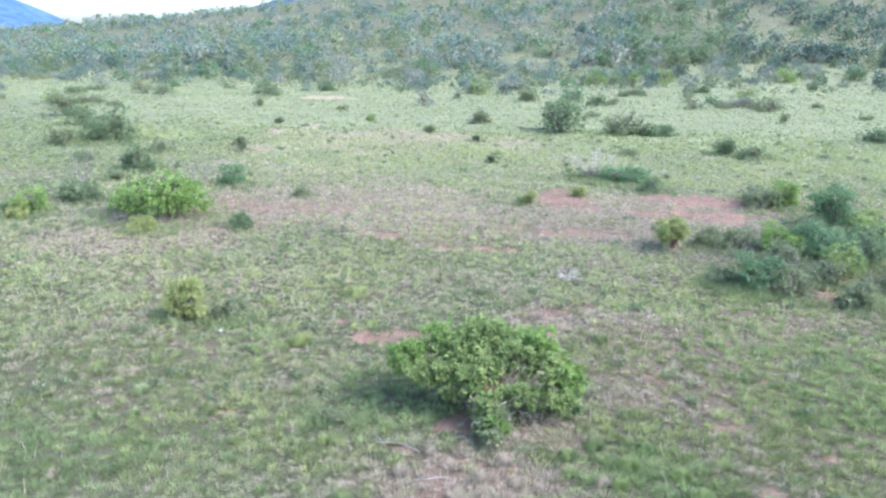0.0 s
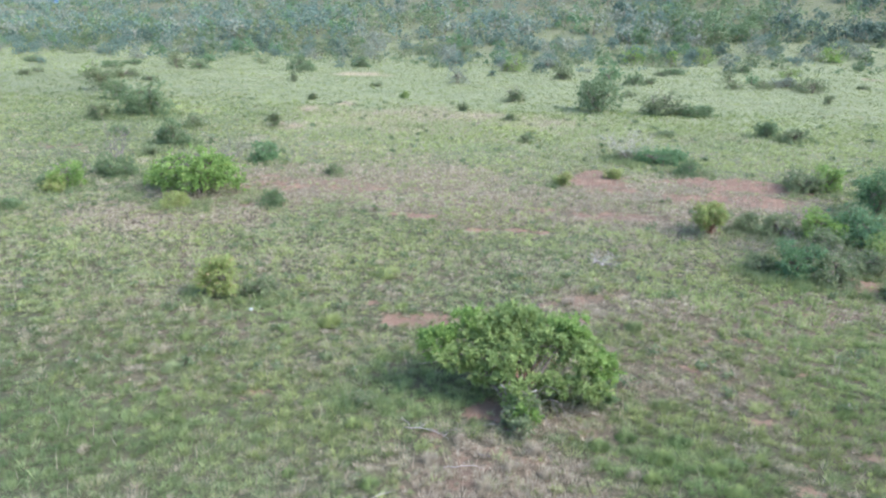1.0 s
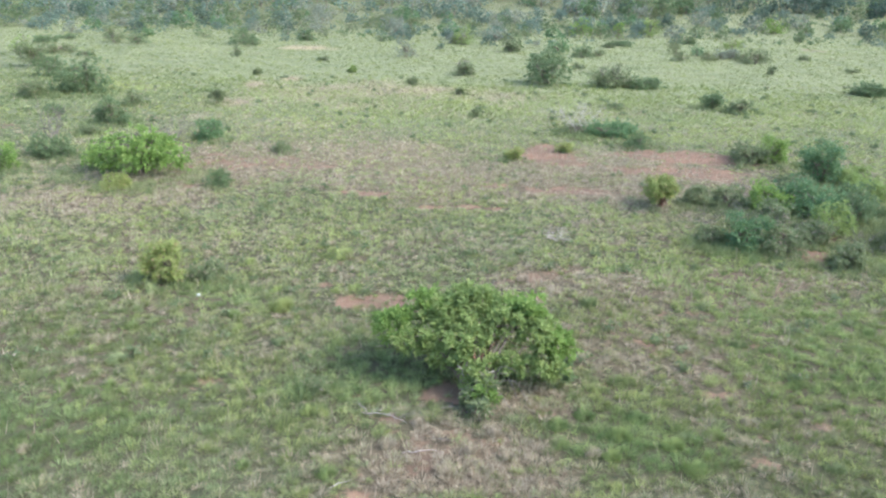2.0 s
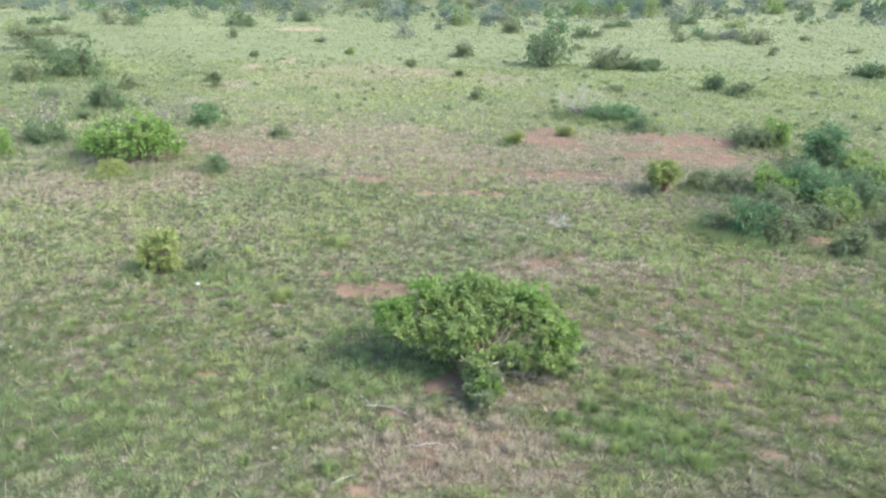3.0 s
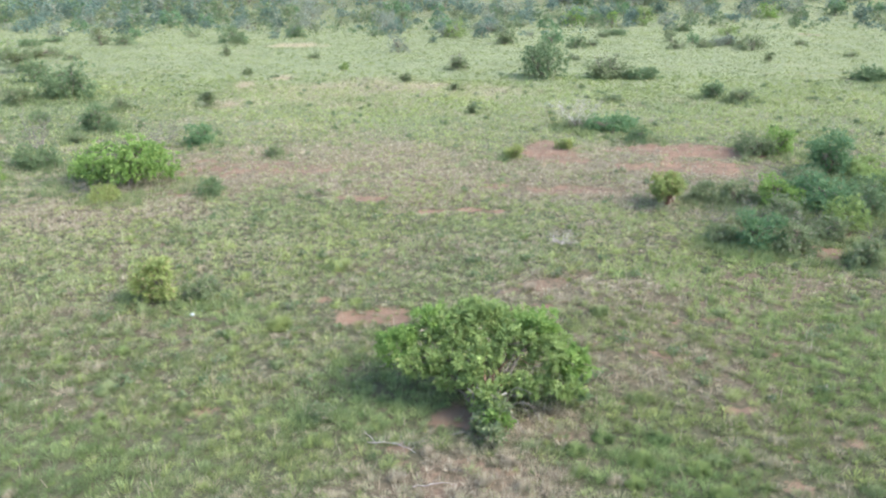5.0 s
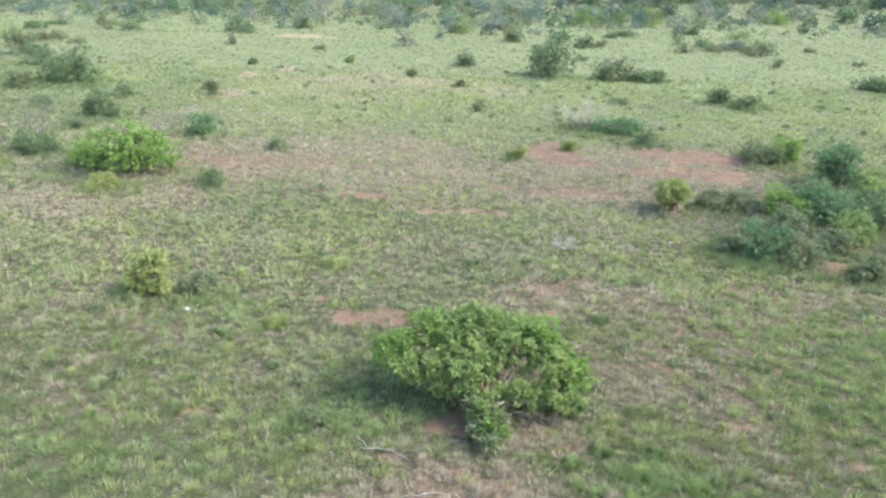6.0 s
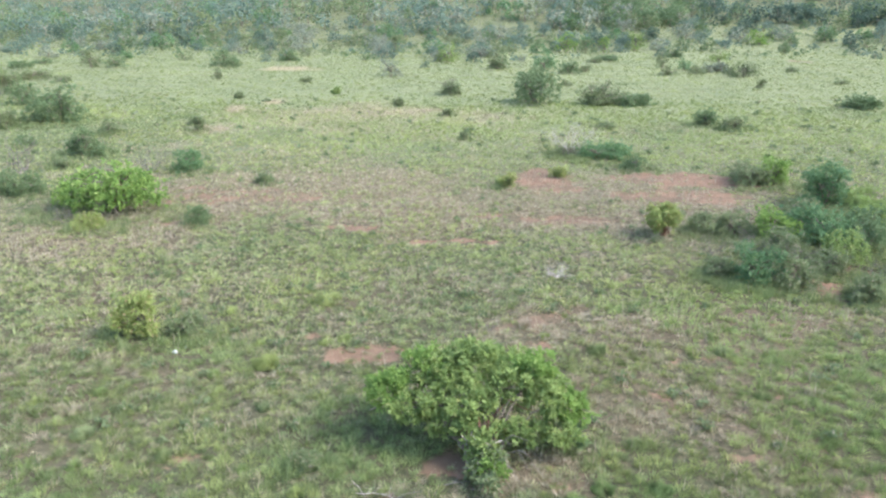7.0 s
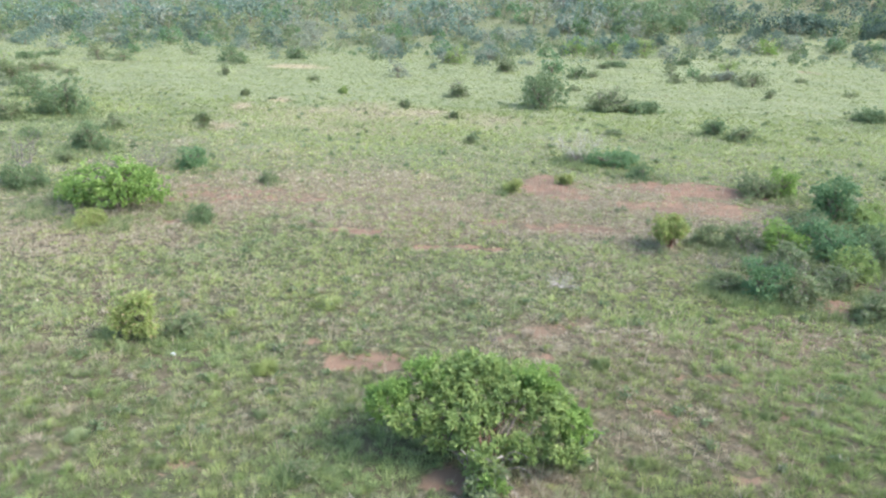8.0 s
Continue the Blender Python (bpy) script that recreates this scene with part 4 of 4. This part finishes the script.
bush(-20.2, 31.8, 0.8, 0.4, "dark", "low dark shrub beside a bright bush", 307)
bush(-19.5, 28.1, 0.9, 0.35, "dark", "low dark shrub in the short grass", 308)
bush(15.4, 82.1, 1.5, 0.65, "grey", "small grey-green shrub in the far field", 309)
bush(18.2, 90.8, 1.5, 0.6, "grey", "flat grey-green shrub near the edge of the wood", 310)
bush(11.8, 71.1, 1.0, 0.5, "grey", "small grey-green shrub in light green grass", 311)
bush(21.7, 102.9, 1.5, 2.1, "bright", "small light green tree at the wood edge", 312)
bush(17.0, 104.1, 3.0, 2.5, "bright", "bright green tree at the wood edge", 313)
bush(26.8, 107.5, 3.2, 2.3, "olive", "green tree at the wood edge", 314)
bush(24.5, 85.9, 1.6, 1.3, "grey", "grey-green bush among a row of shrubs", 315)
bush(26.4, 84.4, 1.7, 1.1, "blue", "green bush among a row of shrubs", 316)
bush(27.9, 81.8, 1.5, 0.9, "pale", "pale bush among a row of shrubs", 317)
bush(29.1, 98.2, 2.3, 1.1, "dark", "dark bush at the wood edge", 318)
bush(30.1, 81.3, 1.4, 0.9, "grey", "grey shrub beside a larger grey bush", 319)
bush(28.9, 70.2, 0.9, 0.75, "grey", "small grey shrub alone in the grass", 320)
bush(46.0, 113.2, 3.8, 2.2, "bright", "bright green tree at the wood edge", 321)
bush(46.6, 106.6, 1.9, 1.1, "dark", "dark bush at the wood edge", 322)
bush(11.0, 50.8, 1.2, 0.28, "grey", "flat grey-green shrublet in light green grass", 323)
bush(33.1, 93.0, 2.2, 1.2, "olive", "olive bush at the wood edge", 324)
bush(-4.9, 95.4, 1.0, 2.4, "grey", "narrow grey-green upright tree at the wood edge", 325)
bush(0.8, 55.0, 0.55, 0.46, "grey", "tiny grey-green shrub alone in the grass", 326)
bush(1.7, 46.8, 0.4, 0.4, "grey", "tiny grey-green shrub in light green grass", 327)
bush(-2.8, 58.6, 0.7, 0.5, "grey", "tiny grey-green shrub in light green grass", 328)
bush(-8.1, 65.1, 0.75, 0.55, "olive", "small green shrub alone in the grass", 329)
bush(6.5, 84.0, 2.3, 1.4, "grey", "grey-green bush near the edge of the wood", 330)
bush(1.5, 91.0, 2.8, 2.0, "olive", "olive tree at the wood edge", 331)
bush(5.6, 96.7, 3.5, 1.4, "pale", "pale wide bush at the wood edge", 332)
bush(-16.5, 90.6, 2.7, 1.3, "dark", "dark bush at the wood edge", 333)
bush(-21.1, 83.5, 1.9, 1.1, "dark", "dark shrub near the edge of the wood", 334)
bush(-2.6, 14.5, 0.6, 0.25, "grey", "low green leafy shrublet in the grass", 335)
bush(-18.9, 31.5, 1.6, 1.2, "bright", "bright green bush with yellowish lower leaves", 340)
bush(-19.1, 30.9, 1.1, 0.7, "yellow", "yellow-green low bush against a bright one", 341)



def build_rank_grass():
    """Taller grey-green grass and weeds that grow round the feet of the bushes."""
    rng = np.random.default_rng(79)
    xs, ys = [], []
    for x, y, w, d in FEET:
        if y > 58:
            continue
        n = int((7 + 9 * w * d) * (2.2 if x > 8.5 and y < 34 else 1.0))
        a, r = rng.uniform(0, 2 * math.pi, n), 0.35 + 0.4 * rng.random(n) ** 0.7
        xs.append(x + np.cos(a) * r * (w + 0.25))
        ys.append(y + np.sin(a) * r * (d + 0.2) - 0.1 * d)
    x, y = np.concatenate(xs), np.concatenate(ys)
    bare = cover(BARE, x, y) < 0.5
    x, y = x[bare], y[bare]
    for y0, y1, blades, wide in ((0, 34, 34, 0.02), (34, 60, 18, 0.045)):
        here = (y >= y0) & (y < y1)
        v, f, tint = grass_tufts(rng, x[here], y[here], blades, 0.40, wide, 0.16, 42.0)
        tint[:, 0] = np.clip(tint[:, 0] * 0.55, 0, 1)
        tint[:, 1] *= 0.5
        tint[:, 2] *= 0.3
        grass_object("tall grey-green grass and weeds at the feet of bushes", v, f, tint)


build_rank_grass()

# ---- dead wood ----
dead_shrub(-13.6, 37.7, 1.8, 1.25, "leafless grey shrub of fine twigs", 201, stems=8, thick=0.016)
dead_shrub(7.3, 42.4, 2.3, 1.9, "leafless grey-brown shrub in the field", 202, stems=10, material=PALE_BARK, thick=0.016)
dead_shrub(12.4, 60.2, 1.6, 2.0, "leafless pale branches rising out of a bush", 203, stems=4, thick=0.022)
dead_shrub(3.9, 24.5, 1.05, 0.42, "flat heap of pale grey dead twigs", 204, stems=10, material=PALE_BARK, thick=0.011)
dead_shrub(13.2, 31.4, 2.0, 0.7, "grey leafless brush behind the thicket", 210)
dead_shrub(11.0, 26.6, 1.8, 0.8, "grey leafless brush among thicket bushes", 212)
dead_shrub(14.2, 24.4, 1.5, 0.7, "grey leafless brush beside red soil", 213)
dead_shrub(9.6, 26.9, 1.4, 0.55, "low grey leafless brush in the grass", 214)
dead_shrub(12.2, 25.6, 1.6, 0.9, "grey leafless brush in the thicket", 211)
dead_shrub(-14.3, 29.9, 1.3, 0.65, "grey leafless brush beside the bright bush", 205)
dead_shrub(1.2, 65.2, 1.3, 1.5, "thin leafless grey shrub in the far field", 206, stems=4)
dead_shrub(-18.3, 34.9, 0.9, 2.4, "grey bare upright dead stems with few twigs", 207, stems=3, depth=2, thick=0.045)
dead_shrub(1.5, 20.6, 0.45, 0.2, "small grey heap of dead twigs", 208, stems=6, depth=2)
dead_shrub(-6.5, 20.6, 0.9, 0.4, "low grey leafless shrublet", 209, stems=6)


def fallen_branch(x, y, turn, length, label, seed, thick=0.022, forks=3, material=None):
    """A crooked bare branch lying in the grass."""
    rng = np.random.default_rng(seed)
    thing = tagged(new("fallen_branch"), label, "branch", "fallen branches")
    thing.matrix_world = pose(x, y, float(height(x, y)), 0, 0, turn)
    line = bent(rng, (-length / 2, 0, 0.05), (length / 2, 0, 0.08), 0.018, 8)
    line[:, 2] = 0.05 + 0.35 * np.maximum(line[:, 2] - 0.05, 0)
    part("limb", mesh_of("limb", *tube_arrays(line, thick, thick * 0.35, 7), material or PALE_BARK, True), thing)
    for k in range(forks):
        at = line[2 + k % 5]
        end = at + np.array([rng.uniform(0.1, 0.35) * length, rng.choice([-1, 1]) * rng.uniform(0.1, 0.3) * length, rng.uniform(0.0, 0.12)])
        part("twig", mesh_of("twig", *tube_arrays(bent(rng, at, end, 0.06, 5), thick * 0.45, thick * 0.15, 5), material or PALE_BARK, True), thing)


fallen_branch(-1.48, 13.66, -60, 0.6, "bleached crooked stick lying in short grass", 401, 0.009, 1)
fallen_branch(-1.15, 13.5, -8, 0.75, "pale dead branch lying in dry grass", 402, 0.009, 4)
fallen_branch(-0.8, 13.35, -35, 0.6, "pale forked dead branch in dry grass", 403, 0.009, 4)
fallen_branch(-0.5, 13.5, 25, 0.5, "grey dead branch in dry grass", 404, 0.009, 3, DEAD)
fallen_branch(-0.2, 12.2, 5, 0.8, "pale long stick lying in straw", 405, 0.009, 2)
fallen_branch(0.2, 12.6, -20, 0.5, "grey stick lying in straw", 406, 0.009, 2, DEAD)
fallen_branch(-1.6, 11.2, 35, 0.5, "bleached stick lying on red soil", 407, 0.009, 1)
fallen_branch(-1.3, 16.5, 15, 0.45, "bleached curved stick in shaded grass", 408, 0.009, 1)
fallen_branch(0.4, 13.8, 10, 0.6, "grey dead branch below the large bush", 409, 0.009, 3, DEAD)
fallen_branch(0.9, 13.55, -12, 0.55, "grey forked dead branch near the large bush", 410, 0.009, 3, DEAD)


def stone(x, y, size, label, seed):
    """An uneven rounded stone, half sunk."""
    rng = np.random.default_rng(seed)
    bm = bmesh.new()
    bmesh.ops.create_icosphere(bm, subdivisions=2, radius=size / 2)
    for v in bm.verts:
        v.co *= 1 + 0.25 * noise.noise(v.co * (3 / size) + Vector((seed, 0, 0)))
        v.co.z *= 0.6
    mesh = bpy.data.meshes.new("stone")
    bm.to_mesh(mesh)
    bm.free()
    mesh.materials.append(STONE)
    ob = tagged(new("stone", mesh), label, "stone", "pale stones")
    ob.matrix_world = pose(x, y, float(height(x, y)) + size * 0.12, 0, 0, rng.uniform(0, 360))


stone(-6.68, 19.28, 0.14, "small white stone in green grass", 1)
stone(-6.99, 20.3, 0.1, "small white stone beside a shrub", 2)
stone(-6.5, 19.55, 0.08, "tiny white stone in green grass", 3)


def tuft(x, y, w, h, label, seed, blades=160, dry=0.0, shade=0.6, hue=0.6, fresh=0.0):
    """One large tussock that stands out of the field."""
    rng = np.random.default_rng(seed)
    m = blades * 4
    a, r = rng.uniform(0, 2 * math.pi, m), np.sqrt(rng.random(m))
    out = np.stack([np.cos(a), np.sin(a), np.zeros(m)], 1)
    root = out * (r * w * 0.42)[:, None]
    root[:, 2] = height(x + root[:, 0], y + root[:, 1]) - float(height(x, y)) - 0.01
    lump = 0.8 + 0.25 * np.sin(3 * a + seed) * r + 0.2 * np.sin(7 * a - seed)
    tall = (h * lump * (1 - 0.45 * r**2) * rng.uniform(0.6, 1.15, m))[:, None]
    swing = rng.normal(0, 0.28, (m, 3)) * np.array([1, 1, 0]) + out * (0.5 * r)[:, None]
    half = np.stack([-np.sin(a + 0.8), np.cos(a + 0.8), np.zeros(m)], 1) * 0.006
    v = np.stack([root - half, root + half, root + tall * (np.array([0, 0, 1.0]) + swing)], 1).reshape(-1, 3)
    f = np.arange(m * 3).reshape(-1, 3)
    tint = np.full((m * 3, 4), fresh, np.float32)
    tint[:, 0] = np.repeat(np.clip(shade + rng.normal(0, 0.15, m), 0, 1), 3)
    tint[:, 1] = np.repeat(np.clip(dry + rng.normal(0, 0.12, m), 0, 1), 3)
    tint[:, 2] = hue
    mesh = mesh_of("grass_tuft", v, f, GRASS)
    mesh.attributes.new("tint", "FLOAT_COLOR", "POINT").data.foreach_set("color", tint.ravel())
    ob = tagged(new("grass_tuft", mesh), label, "grass tuft", "large grass tufts")
    ob.matrix_world = pose(x, y, float(height(x, y)))


YELLOW, STRAW, GREEN = "rounded yellow-green tussock standing out of short grass", "upright straw-coloured dry tussock", "tall fresh green tussock in lush grass"
tuft(-4.2, 18.5, 0.66, 0.4, YELLOW, 501, 420, 0.05, 0.55, 1.0)
tuft(-3.2, 22.5, 0.85, 0.36, YELLOW, 502, 260, 0.1, 0.8, 0.9)
tuft(4.1, 19.3, 0.5, 0.3, "dark green tussock among dry grass", 503, 200, 0.0, 0.15, 0.3)
tuft(5.6, 23.8, 0.5, 0.2, YELLOW, 504, 160, 0.0, 1.0, 0.9)
tuft(2.4, 20.9, 0.28, 0.34, STRAW, 505, 120, 1.0)
tuft(1.2, 12.9, 0.24, 0.3, STRAW, 506, 60, 1.0)
tuft(-0.35, 13.2, 0.24, 0.3, STRAW, 507, 60, 1.0)
tuft(1.4, 12.2, 0.24, 0.3, STRAW, 508, 60, 0.95)
tuft(0.2, 11.6, 0.24, 0.3, STRAW, 509, 60, 1.0)
tuft(-0.9, 12.4, 0.24, 0.3, STRAW, 510, 60, 0.9)
tuft(0.7, 12.3, 0.24, 0.3, STRAW, 511, 60, 0.9)
tuft(3.1, 13.7, 0.5, 0.22, GREEN, 512, 220, 0.0, 0.30, 0.6, 0.5)
tuft(3.7, 13.0, 0.55, 0.3, GREEN, 513, 240, 0.0, 0.50, 0.9, 0.4)
tuft(4.7, 12.7, 0.5, 0.22, GREEN, 514, 240, 0.0, 0.60, 1.0, 0.35)
tuft(4.9, 12.0, 0.5, 0.22, GREEN, 515, 240, 0.0, 0.60, 0.9, 0.4)
tuft(2.5, 13.3, 0.45, 0.20, GREEN, 516, 200, 0.0, 0.40, 0.7, 0.45)
tuft(4.2, 13.7, 0.5, 0.21, GREEN, 517, 200, 0.0, 0.15, 0.3, 0.5)
tuft(3.4, 12.3, 0.4, 0.19, GREEN, 519, 200, 0.0, 0.70, 1.0, 0.3)
tuft(5.6, 13.1, 0.45, 0.21, GREEN, 520, 200, 0.0, 0.50, 1.0, 0.3)
tuft(-7.4, 15.5, 0.5, 0.28, "blue-green tussock in the short grass", 518, 200, 0.0, 0.9, 0.0)
TUSSOCKS = (
    ("yellow-green tussock in the short grass", 0.05, 0.75, 1.0, 0.2),
    ("dull green tussock in the short grass", 0.1, 0.3, 0.3, 0.0),
    ("grey-green tussock in the short grass", 0.15, 0.55, 0.0, 0.0),
    ("straw-tipped dry tussock in the short grass", 0.75, 0.6, 0.5, 0.0),
    ("fresh green tussock in the short grass", 0.0, 0.55, 0.7, 0.45),
)
some = random.Random(61)
for k in range(96):
    far = 11.4 + 15 * some.random() ** 1.2
    across = some.uniform(-0.58, 0.58) * (far + 3)
    if math.hypot(across - 0.8, far - 15) < 2.2 or float(cover(BARE, across, far)) > 0.3 or float(cover(DRY, across, far)) > 0.4:
        continue
    words, dryness, shading, hues, freshness = TUSSOCKS[k % 5]
    tuft(across, far, some.uniform(0.24, 0.46), some.uniform(0.17, 0.27), words, 600 + k, 90, dryness, shading, hues, freshness)
